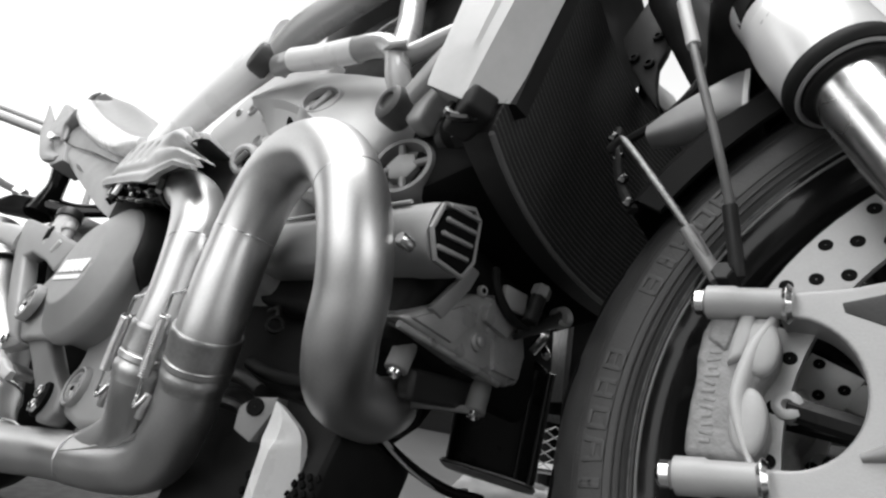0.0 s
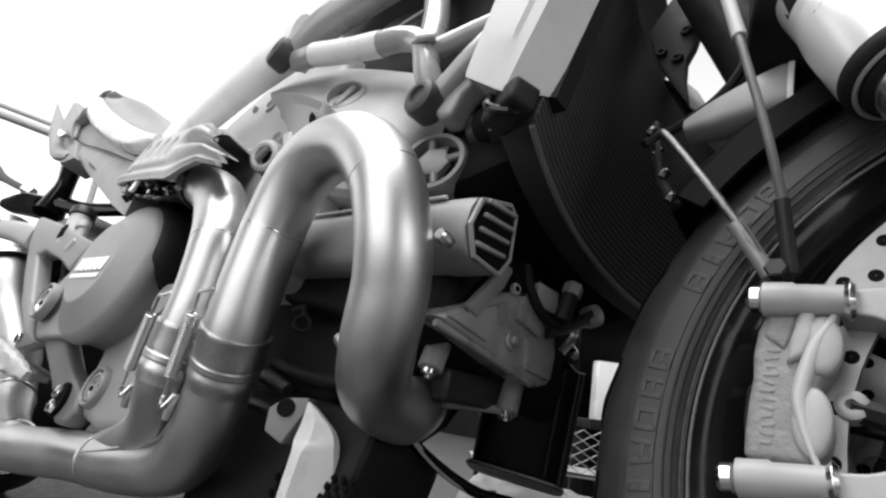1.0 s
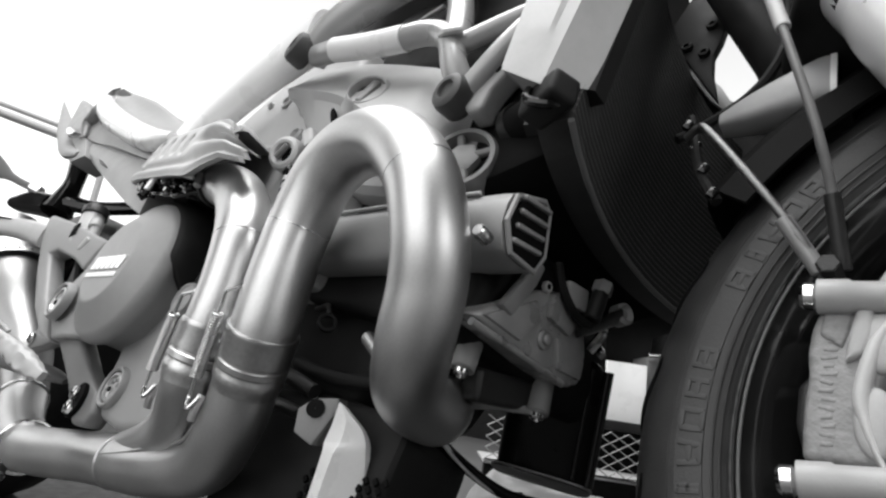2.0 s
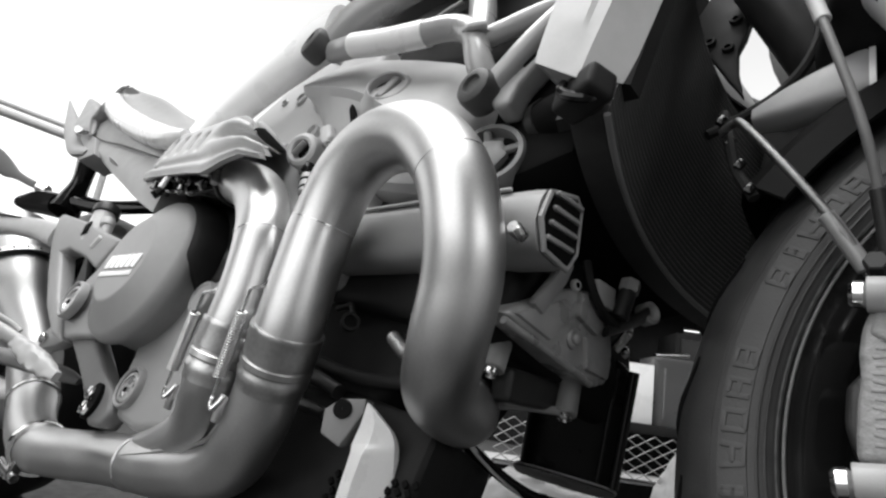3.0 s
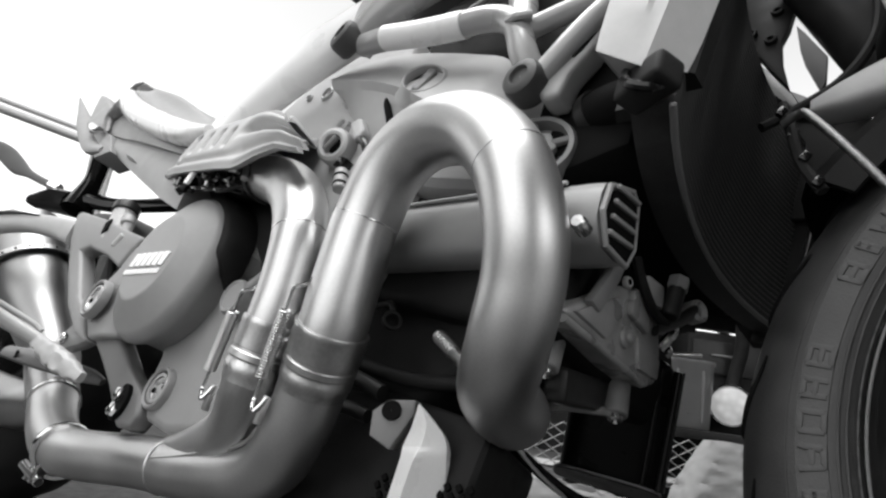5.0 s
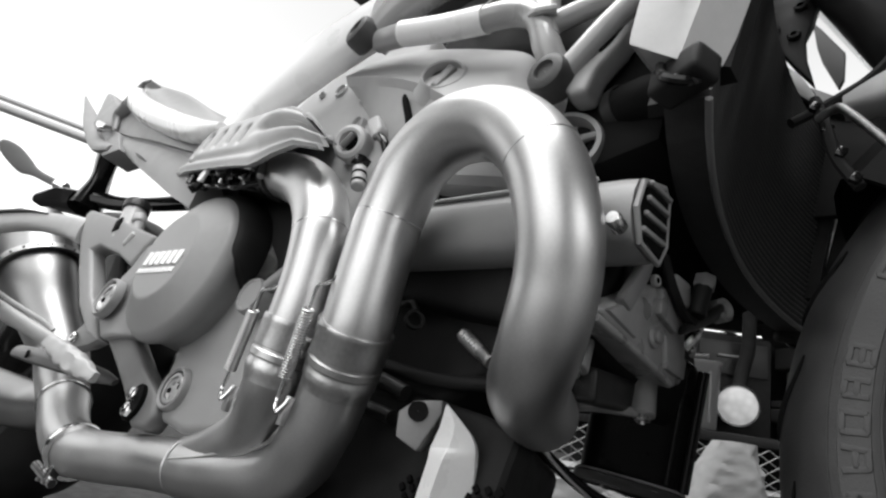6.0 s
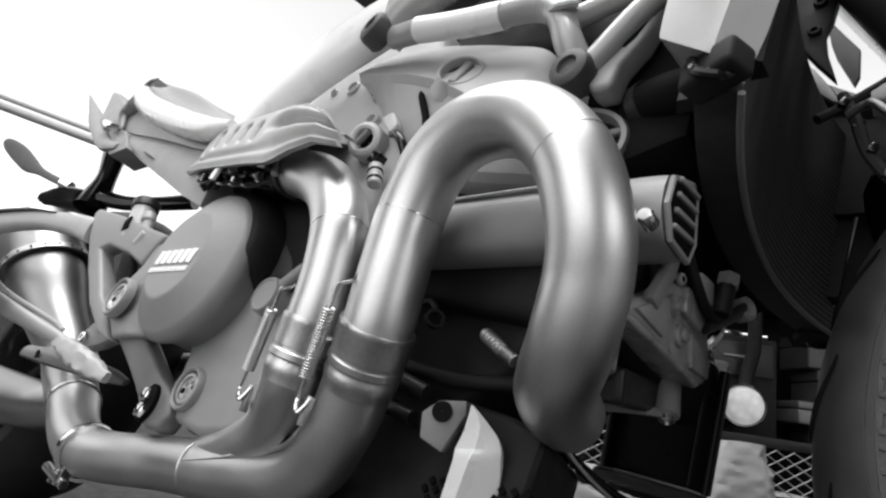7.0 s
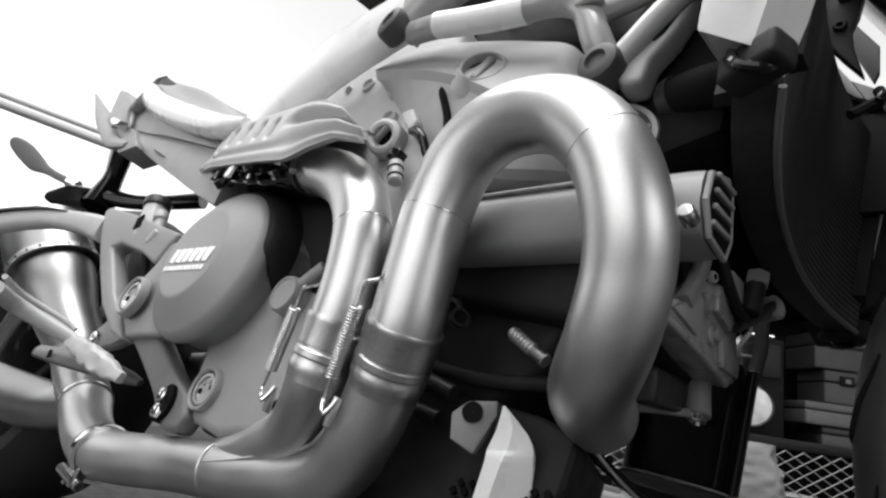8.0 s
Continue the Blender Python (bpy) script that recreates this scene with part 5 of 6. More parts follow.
    # clamps and leads under it
    nest = part("wire_nest", tube([(-0.93, -0.190, 0.478), (-0.90, -0.196, 0.468), (-0.87, -0.190, 0.474), (-0.84, -0.196, 0.462), (-0.80, -0.190, 0.466)], 0.0065, 10, 6), BLACK_GLOSS, moto, "black leads and clips bunched under the heat shield")
    for k in range(9):
        c = Vector((-0.93 + 0.020 * k, -0.200 - 0.004 * math.sin(k * 2.1), 0.474 - 0.006 * (k % 3)))
        part("lead_clip", box(c, (0.010, 0.008, 0.012), (20 * k, 35 * k, 15 * k), 0.002), CHROME if k in (3, 4, 7) else BLACK_GLOSS, nest)
    part("clip_tag", box((-0.868, -0.212, 0.462), (0.011, 0.004, 0.017), (0, 10, 0), 0.001), WHITE, nest)
    rnd = random.Random(11)
    for k in range(16):
        c = Vector((-0.925 + 0.135 * rnd.random(), -0.196 - 0.010 * rnd.random(), 0.452 + 0.022 * rnd.random()))
        part("lead_clip", box(c, (rnd.uniform(0.006, 0.013), rnd.uniform(0.005, 0.008), rnd.uniform(0.006, 0.016)), (rnd.uniform(0, 90), rnd.uniform(0, 90), rnd.uniform(0, 90)), 0.0015), (BLACK_GLOSS, BLACK_GLOSS, CHROME, BLACK)[k % 4], nest)
    for k in range(3):
        part("lead", tube([(-0.90 + 0.03 * k, -0.195, 0.468), (-0.86 + 0.03 * k, -0.204, 0.452 - 0.006 * k), (-0.80 + 0.02 * k, -0.190, 0.450), (-0.75, -0.17, 0.44)], 0.0022, 8, 6), BLACK_GLOSS, nest)
    band = part("header_clamp", lathe([(-0.004, 0.0245), (-0.004, 0.0282), (0.004, 0.0282), (0.004, 0.0245)], (-0.752, -0.1803, 0.4650), (0.6, -0.11, -0.13), 28), CAST_DARK, moto, "dark band clamp on the rear header")
    part("clamp_screw", rod((-0.752, -0.207, 0.460), (-0.746, -0.207, 0.444), 0.004, 10), STEEL_DARK, band)


heat_shield()


def frame_plate():
    """The three-armed alloy plate round the swingarm pivot."""
    def shear(bm):
        for v in bm.verts:
            v.co.y += 0.14 * (v.co.x + 0.971)
        return bm
    y0, y1 = -0.192, -0.168
    pl = part("pivot_plate", shear(prism([(-0.963, 0.263), (-0.990, 0.268), (-1.041, 0.299), (-1.091, 0.343), (-1.142, 0.394), (-1.170, 0.436), (-1.162, 0.444), (-1.089, 0.431), (-1.007, 0.411), (-0.962, 0.401), (-0.974, 0.384), (-0.983, 0.358), (-1.023, 0.373), (-1.080, 0.385), (-1.096, 0.379), (-1.028, 0.315), (-0.994, 0.293)], y0, y1, 0.005, 3)), CAST, moto, "grey cast pivot plate with a triangular window")
    part("plate_arm", shear(prism([(-0.976, 0.390), (-0.983, 0.358), (-0.998, 0.332), (-0.992, 0.303), (-0.994, 0.293), (-0.963, 0.266), (-0.942, 0.271), (-0.905, 0.274), (-0.940, 0.321), (-0.950, 0.360), (-0.945, 0.392)], y0 + 0.003, y1, 0.005, 3)), CAST, pl)
    leg = part("plate_leg", shear(prism([(-0.986, 0.279), (-0.931, 0.248), (-0.885, 0.220), (-0.858, 0.199), (-0.842, 0.188), (-0.820, 0.190), (-0.814, 0.206), (-0.829, 0.226), (-0.868, 0.246), (-0.922, 0.280)], y0 + 0.012, y1 + 0.01, 0.006, 3)), CAST_MID, pl)
    bolt_ring("pivot_bolt", (-0.971, -0.197, 0.311), OUT, 0.0245, pl, CAST)
    slot = part("bolt_slot", loft([[Vector((-0.850 + 0.0125 * math.cos(a), y, 0.2115 + 0.019 * math.sin(a))) for a in (2 * math.pi * k / 20 for k in range(20))] for y in (-0.1665, -0.156)], 1), GROOVE, leg)
    for p in ((-0.853, -0.168, 0.218), (-0.849, -0.168, 0.203)):
        part("slot_screw", lathe([(-0.004, 0.0078), (0.003, 0.0076), (0.004, 0.006), (0.004, 0.0003)], p, OUT, 6), CHROME, slot)
    # footrest hanger that runs back
    part("footrest_hanger", loft([oval((-1.165, -0.205, 0.412), 0.012, 0.020, 14, 'x', 3), oval((-1.190, -0.228, 0.412), 0.012, 0.016, 14, 'x', 3), oval((-1.230, -0.262, 0.402), 0.012, 0.014, 14, 'x', 3), oval((-1.285, -0.300, 0.375), 0.012, 0.017, 14, 'x', 3), oval((-1.36, -0.335, 0.335), 0.012, 0.020, 14, 'x', 3)], 5), CAST_LIGHT, moto, "light grey cast footrest hanger")
    part("hanger_groove", tube([(-1.205, -0.252, 0.419), (-1.235, -0.277, 0.411), (-1.285, -0.312, 0.387), (-1.355, -0.346, 0.350)], [0.002, 0.0045, 0.0055, 0.0055], 10, 5, flat=0.6), CAST_DARK, moto, "dark groove along the hanger")
    # brake pedal and footrest
    ped = part("brake_pedal", tube([(-1.040, -0.305, 0.266), (-1.085, -0.265, 0.264), (-1.044, -0.205, 0.250), (-1.010, -0.180, 0.242)], [0.0110, 0.0105, 0.0085, 0.0075], 16, 6, flat=0.8), CAST_LIGHT, moto, "cast alloy brake pedal with a notched bright tip")
    part("pedal_rod", tube([(-1.050, -0.300, 0.283), (-1.086, -0.268, 0.279), (-1.062, -0.220, 0.268), (-1.052, -0.207, 0.262)], 0.0032, 10, 4), CAST_LIGHT, ped)
    tip = [Vector(p) for p in ((-1.102, -0.215, 0.229), (-1.070, -0.190, 0.231), (-0.999, -0.158, 0.231), (-0.972, -0.142, 0.229))]
    toe = part("toe_peg", tube(tip, [0.0110, 0.0150, 0.0130, 0.0060], 14, 5, flat=0.6), CAST_MID, ped, "grey toe peg arm")
    line = spline(tip, 6)
    # notched bright end of the pedal
    t0, t1 = Vector((-1.060, -0.212, 0.2520)), Vector((-0.925, -0.183, 0.2230))
    ax, u, v = basis(t1 - t0)
    v = Vector((0, 0, 1)) - ax * ax.z
    v.normalize()
    u = ax.cross(v)
    sec = []
    for k in range(30):
        f = k / 29
        grow = math.sin(min(1.0, 0.18 + f * 1.5) * math.pi / 2) * (1.0 - 0.55 * max(0.0, f - 0.72) / 0.28)
        cut = 0.84 if k % 5 in (1, 2) else 1.0
        ring = []
        for a in (2 * math.pi * m / 20 for m in range(20)):
            ca, sa = math.cos(a), math.sin(a)
            ring.append(t0.lerp(t1, f) + u * (0.0085 * grow * (1 + 0.25 * noise.noise(Vector((f * 9, sa * 2, 0)))) * math.copysign(abs(ca) ** 0.5, ca)) + v * (0.0125 * grow * (cut if sa > 0.3 else 1.0 if sa > -0.3 else 2 - 1 / cut * 0.9) * math.copysign(abs(sa) ** 0.5, sa)))
        sec.append(ring)
    part("pedal_tip", rings_to_bm(sec), CAST_LIGHT, ped, "bright notched pedal tip", 45)
    part("toe_hole", lathe([(0.0, 0.0050), (0.0015, 0.0052), (0.0012, 0.0003)], line[5] + Vector((0, -0.0150, -0.002)), OUT, 14), GROOVE, toe)
    part("pedal_bracket", prism([(-1.108, 0.276), (-1.090, 0.292), (-1.030, 0.310), (-0.985, 0.312), (-0.985, 0.282), (-1.040, 0.262), (-1.095, 0.252)], -0.168, -0.152, 0.003, 2), CAST, moto, "grey pedal bracket")
    bolt("bracket_bolt", (-1.088, -0.169, 0.268), OUT, 0.0075, 0.005, ped, CHROME)
    # brake fluid reservoir
    res = part("fluid_reservoir", rod((-1.062, -0.190, 0.398), (-1.082, -0.190, 0.452), 0.0150, 28, 0.06), GLASS, moto, "small pale fluid reservoir with a black cap")
    part("reservoir_cap", lathe([(-0.002, 0.0160), (0.000, 0.0178), (0.011, 0.0180), (0.0135, 0.0165), (0.0135, 0.0120), (0.0125, 0.0115), (0.0125, 0.0003)], (-1.081, -0.190, 0.450), (-0.36, 0, 0.93), 28), CAST_DARK, res, "dark screw cap")
    part("reservoir_mark", box((-1.066, -0.2050, 0.417), (0.015, 0.003, 0.020), (0, -20, 0), 0.001), GROOVE, res)
    for p, q, r in (((-1.030, -0.190, 0.396), (-1.041, -0.190, 0.428), 0.0072), ((-1.022, -0.196, 0.388), (-1.012, -0.196, 0.404), 0.0055), ((-1.040, -0.192, 0.426), (-1.046, -0.192, 0.438), 0.0090)):
        part("reservoir_stub", rod(p, q, r, 14), CAST_LIGHT, res)
    part("reservoir_hose", tube([(-1.058, -0.190, 0.400), (-1.040, -0.186, 0.380), (-1.030, -0.176, 0.350)], 0.0055, 10, 5), BLACK, res)
    # silencer end that rises behind the hanger
    can = part("silencer", tube([(-1.385, -0.179, 0.371), (-1.400, -0.188, 0.387), (-1.420, -0.200, 0.409), (-1.440, -0.211, 0.431)], 0.0660, 34, 4), SILENCER, moto, "brushed steel silencer with a riveted band")
    ax = Vector((-0.055, -0.032, 0.060)).normalized()
    part("silencer_band", lathe([(-0.005, 0.0650), (-0.005, 0.0682), (-0.003, 0.0678), (0.003, 0.0678), (0.005, 0.0682), (0.005, 0.0650)], (-1.385, -0.179, 0.371), ax, 44), STEEL, can)
    _, u, v = basis(ax)
    for k in range(22):
        a = 2 * math.pi * k / 22
        part("rivet", lathe([(0, 0.0022), (0.001, 0.0018), (0.0013, 0.0003)], Vector((-1.385, -0.179, 0.371)) + 0.0678 * (math.cos(a) * u + math.sin(a) * v), math.cos(a) * u + math.sin(a) * v, 8), CAST_DARK, can)


frame_plate()


def tail():
    # seat: a padded cushion with a dished flank over a smooth side panel, alike on both sides
    seam = ((-1.388, -0.210, 0.656), (-1.300, -0.204, 0.626), (-1.177, -0.199, 0.593), (-1.029, -0.194, 0.547), (-0.906, -0.188, 0.511))
    edge = ((-1.387, -0.216, 0.687), (-1.349, -0.209, 0.691), (-1.183, -0.202, 0.630), (-1.047, -0.195, 0.584), (-0.949, -0.188, 0.559))
    crest = ((-1.360, -0.219, 0.709), (-1.335, -0.216, 0.712), (-1.205, -0.207, 0.656), (-1.070, -0.196, 0.603), (-0.984, -0.186, 0.584))
    brim = ((-1.365, -0.216, 0.746), (-1.356, -0.202, 0.746), (-1.242, -0.187, 0.684), (-1.115, -0.172, 0.634), (-1.044, -0.158, 0.624))
    dish = ((-1.372, -0.210, 0.762), (-1.366, -0.188, 0.764), (-1.262, -0.168, 0.716), (-1.150, -0.150, 0.668), (-1.096, -0.136, 0.658))
    ridge = ((-1.380, -0.200, 0.783), (-1.390, -0.180, 0.792), (-1.285, -0.160, 0.757), (-1.185, -0.140, 0.709), (-1.150, -0.120, 0.698))
    hem = ((-1.229, -0.200, 0.567), (-1.147, -0.197, 0.531), (-1.057, -0.194, 0.493), (-0.991, -0.191, 0.465), (-0.923, -0.188, 0.440))

    def both_sides(lines, per):
        out = []
        for row in zip(*lines):
            half = spline(row, per)
            out.append(half + [Vector((p.x, -p.y, p.z)) for p in half[::-1]])
        return out

    seat = part("seat", loft(both_sides((seam, edge, crest, brim, dish, ridge), 4), 6), SEATSKIN, moto, "light grey moulded motorcycle seat", 85)
    inset = [(p[0], p[1] + 0.003, p[2] - 0.001) for p in seam]
    panel = part("seat_side_panel", loft(both_sides((hem, [tuple((Vector(a) + Vector(b)) / 2 + Vector((0, -0.006, 0))) for a, b in zip(hem, inset)], inset), 3), 6), SEATSKIN, moto, "light grey side panel under the seat")
    part("panel_slot", tube([(-1.195, -0.2030, 0.568), (-1.160, -0.2025, 0.552), (-1.128, -0.2010, 0.539)], [0.001, 0.0035, 0.001], 8, 4, flat=0.5), CAST_DARK, panel)
    part("panel_gap", tube([(p[0], p[1] - 0.0015, p[2] - 0.003) for p in seam[1:4]], [0.0004, 0.0012, 0.0004], 8, 6), CAST_DARK, panel)
    roll = [(-1.380, -0.205, 0.773), (-1.388, -0.205, 0.755), (-1.356, -0.205, 0.717), (-1.255, -0.205, 0.666), (-1.141, -0.205, 0.618), (-1.040, -0.205, 0.579), (-0.963, -0.205, 0.554), (-0.914, -0.205, 0.549)]
    for side in (1, -1):
        # The roll shares the seat's grey; white paints in light from above.
        part("seat_roll_lit", tube([(x, y * side, z) for x, y, z in roll], [0.006, 0.016, 0.021, 0.022, 0.021, 0.019, 0.016, 0.008], 16, 6), WHITE, seat, "padded roll round the seat with its top light painted white")
    part("seat_lip", tube([(-1.349, -0.214, 0.640), (-1.376, -0.214, 0.678), (-1.351, -0.214, 0.698), (-1.368, -0.214, 0.736), (-1.364, -0.214, 0.758), (-1.328, -0.214, 0.755)], [0.005, 0.012, 0.016, 0.008, 0.004, 0.002], 10, 6, flat=0.7), CAST_MID, seat, "dark seat back edge")
    tailp = part("tail_cowl", prism([(-1.560, 0.790), (-1.500, 0.765), (-1.401, 0.711), (-1.363, 0.649), (-1.401, 0.659), (-1.440, 0.655), (-1.500, 0.690)], -0.222, -0.160, 0.010, 4), SEATSKIN, moto, "pale pointed tail cowl")
    part("cowl_underside", prism([(-1.500, 0.690), (-1.440, 0.655), (-1.401, 0.659), (-1.310, 0.626), (-1.245, 0.576), (-1.318, 0.576), (-1.385, 0.614)], -0.214, -0.165, 0.008, 3), CAST, tailp)
    part("cowl_edge", tube([(-1.823, -0.210, 0.863), (-1.688, -0.210, 0.784), (-1.577, -0.210, 0.720), (-1.471, -0.210, 0.663), (-1.367, -0.210, 0.610), (-1.300, -0.210, 0.592)], [0.002, 0.010, 0.017, 0.020, 0.020, 0.010], 12, 6, flat=0.6), CAST, tailp, "grey pointed cowl edge")
    part("tail_clip", tube([(-1.425, -0.224, 0.670), (-1.400, -0.228, 0.655), (-1.360, -0.226, 0.640), (-1.330, -0.220, 0.634)], [0.003, 0.007, 0.007, 0.003], 10, 5), CHROME, tailp)
    br = part("plate_bracket", loft([oval((-1.505, -0.170, 0.690), 0.030, 0.022, 12, 'z', 3), oval((-1.522, -0.158, 0.650), 0.026, 0.020, 12, 'z', 3), oval((-1.535, -0.145, 0.610), 0.020, 0.018, 12, 'z', 3), oval((-1.548, -0.140, 0.575), 0.030, 0.024, 12, 'z', 3), oval((-1.560, -0.138, 0.545), 0.045, 0.030, 12, 'z', 3)], 4), BLACK_GLOSS, moto, "gloss black tail bracket")
    part("bracket_arm", tube([(-1.545, -0.142, 0.570), (-1.500, -0.100, 0.576), (-1.450, -0.062, 0.594), (-1.390, -0.02, 0.620)], [0.026, 0.022, 0.021, 0.024], 12, 6, flat=0.7), BLACK_GLOSS, br)
    part("bracket_foot", loft([oval((-1.56, -0.140, 0.555), 0.03, 0.024, 12, 'x', 3), oval((-1.60, -0.165, 0.553), 0.028, 0.022, 12, 'x', 3), oval((-1.64, -0.188, 0.540), 0.02, 0.012, 12, 'x', 3)], 4), BLACK_GLOSS, br)
    ind = part("turn_signal", loft([[Vector(c) + Vector((0.6 * q * math.sin(a) * 0.3, q * math.sin(a) * 0.55, q * math.cos(a))) for a in (2 * math.pi * k / 12 for k in range(12))] for c, q in (((-1.750, -0.296, 0.634), 0.004), ((-1.743, -0.288, 0.630), 0.014), ((-1.728, -0.264, 0.619), 0.021), ((-1.712, -0.240, 0.606), 0.019), ((-1.696, -0.220, 0.600), 0.010), ((-1.672, -0.195, 0.594), 0.0085), ((-1.645, -0.170, 0.590), 0.0085))], 4), CASE, moto, "dark slim rear turn signal on a short stalk")
    part("stalk_collar", rod((-1.660, -0.183, 0.592), (-1.640, -0.166, 0.588), 0.012, 14), CHROME, ind)


tail()


def rear_wheel():
    c = Vector((-1.62, 0, 0.302))
    prof = [(-0.070, 0.225), (-0.090, 0.250), (-0.086, 0.275), (-0.05, 0.297), (0, 0.302), (0.05, 0.297), (0.086, 0.275), (0.090, 0.250), (0.070, 0.225)]
    t = part("rear_tyre", lathe(prof, c, (0, 1, 0), 96), RUBBER, moto, "black rubber rear tyre")
    r = part("rear_rim", lathe([(-0.072, 0.230), (-0.074, 0.220), (-0.05, 0.204), (0.05, 0.204), (0.074, 0.220), (0.072, 0.230)], c, (0, 1, 0), 80), BLACK_GLOSS, moto, "gloss black rear rim")
    for k in range(5):
        a = radians(72 * k)
        part("spoke", tube([c, c + Vector((0.21 * math.cos(a), 0, 0.21 * math.sin(a)))], 0.018, 10, 2), BLACK_GLOSS, r)
    part("swingarm", tube([(-0.97, 0.09, 0.33), (-1.25, 0.12, 0.33), (-1.62, 0.13, 0.302)], 0.03, 16, 5), CAST_DARK, moto, "dark cast swingarm")
    st = part("side_stand", tube([(-0.92, 0.13, 0.20), (-0.90, 0.20, 0.11), (-0.88, 0.275, 0.083)], 0.010, 12, 4), BLACK, moto, "black side stand")
    part("stand_foot", box((-0.88, 0.278, 0.083), (0.06, 0.045, 0.010), (15, 0, 0), 0.003), BLACK, st)


rear_wheel()


# ---- the workshop behind ----
FACE = 39.4


def local(p):
    """From the bench's own axes (right, away, up) to the place."""
    return pose(*p, 0, 0, FACE)


def tool_case(p, w, h, d, material, label, latch=True):
    m = local(p)
    c = empty("tool_case", m)
    tagged(c, label, "tool case", "stacked tool cases")
    part("case_body", box((w / 2, d / 2, h * 0.31), (w, d, h * 0.62), bev=0.008, segs=3), material, c)
    part("case_lid", box((w / 2, d / 2, h * 0.82), (w, d, h * 0.34), bev=0.008, segs=3), material, c)
    if latch:
        l = part("latch", box((0.080, -0.004, h * 0.70), (0.050, 0.010, 0.036), bev=0.003), BLACK, c)
        part("latch_tab", box((0.080, -0.011, h * 0.70), (0.020, 0.006, 0.016), bev=0.002), ALLOY, l)
    return c


def workshop():
    # a low bench that carries the cases, its shelf and legs
    bench = empty("workbench", local((-1.02, 1.62, 0)))
    tagged(bench, "dark steel workbench with a low shelf", "workbench")
    part("shelf_board", box((0.75, 0.1975, 0.300), (1.70, 0.755, 0.03), bev=0.004), DARKPAINT, bench)
    part("back_board", box((0.75, 0.58, 0.42), (1.70, 0.02, 0.84), bev=0.002), DARKPAINT, bench)
    # Top and side panels are added to keep light off the shelf.
    part("bench_shade_top", box((0.75, 0.30, 0.850), (1.74, 0.60, 0.04), bev=0.004), DARKPAINT, bench)
    part("bench_shade_side", box((1.62, 0.30, 0.60), (0.02, 0.58, 0.48), bev=0.002), DARKPAINT, bench)
    part("bench_shade_side", box((-0.12, 0.30, 0.60), (0.02, 0.58, 0.48), bev=0.002), DARKPAINT, bench)
    for x in (-0.08, 1.58):
        for y in (0.05, 0.55):
            part("leg", box((x, y, 0.1425), (0.04, 0.04, 0.285), bev=0.003), DARKPAINT, bench)
    tool_case((-0.624, 2.205, 0.315), 0.32, 0.068, 0.16, CASE, "small grey tool case on the bench shelf", False)
    tool_case((-0.666, 2.145, 0.384), 0.34, 0.083, 0.18, CAST_MID, "flat grey tool case with a pale edge", False)
    tool_case((-0.614, 2.213, 0.468), 0.32, 0.122, 0.18, CASE, "grey plastic tool case with a black latch")
    tool_case((-0.639, 2.180, 0.591), 0.34, 0.135, 0.20, CASE, "grey tool case with a dark latch")
    # round lamp with a dark stem
    lp = empty("work_lamp", look((-0.748, 1.722, 0.405), (-0.22, -0.40, 0.29)) @ pose(0, 0, 0, 90, 0, 0))
    tagged(lp, "small round work lamp with a bright patterned lens", "lamp")
    part("lamp_shell", lathe([(-0.06, 0.030), (-0.03, 0.055), (0.0, 0.066), (0.004, 0.066), (0.004, 0.060)], (0, 0, 0), (0, -1, 0), 40), CHROME, lp)
    lens = bmesh.new()
    lathe([(-0.004, 0.060), (0.004, 0.052), (0.010, 0.034), (0.013, 0.015), (0.0135, 0.0003)], (0, 0, 0), (0, -1, 0), 40, bm=lens)
    part("lens", lens, LAMPGLOW, lp)
    part("stem", tube([(0, 0.05, -0.02), (-0.01, 0.06, -0.10), (-0.03, 0.05, -0.20), (-0.03, 0.02, -0.40)], 0.022, 14, 5), BLACK, lp)
    # expanded-metal basket
    wire = empty("wire_basket", local((-1.118, 1.023, 0.155)))
    tagged(wire, "galvanised basket of expanded metal mesh", "basket")
    W, H = 0.86, 0.115
    rowsn, cols = 4, 18
    for i in range(rowsn):
        for s in (1, -1):
            pts = [(c * W / cols / 1.0, 0, 0.012 + (i + 0.5 + 0.5 * s * (1 if c % 2 else -1)) * H / rowsn) for c in range(cols + 1)]
            part("wire", tube(pts, 0.0017, 6, 1), ALLOY, wire)
    part("rim", rod((0, 0, 0.010), (W, 0, 0.010), 0.004, 8), CHROME, wire)
    part("basket_base", box((W / 2, 0.15, 0.004), (W, 0.30, 0.006), bev=0.001), CAST_LIGHT, wire)
    part("base_leg", box((0.04, 0.20, -0.086), (0.05, 0.05, 0.172), bev=0.003), DARKPAINT, wire)
    part("base_leg", box((W - 0.04, 0.20, -0.086), (0.05, 0.05, 0.172), bev=0.003), DARKPAINT, wire)
    # translucent tub on the shelf, with a bar across it
    tub = empty("plastic_tub", local((-0.879, 1.530, 0.315)))
    tagged(tub, "translucent pale plastic tub on the bench shelf", "tub")
    rings = []
    for z, q in ((0, 0.86), (0.006, 0.89), (0.195, 0.98), (0.202, 1.04), (0.212, 1.04), (0.212, 0.96), (0.195, 0.94), (0.008, 0.84)):
        rings.append([Vector((0.075 + 0.080 * q * math.copysign(abs(math.cos(a)) ** 0.35, math.cos(a)), 0.09 + 0.085 * q * math.copysign(abs(math.sin(a)) ** 0.35, math.sin(a)), z)) for a in (2 * math.pi * k / 32 for k in range(32))])
    part("tub_body", rings_to_bm(rings), CLEAR, tub)
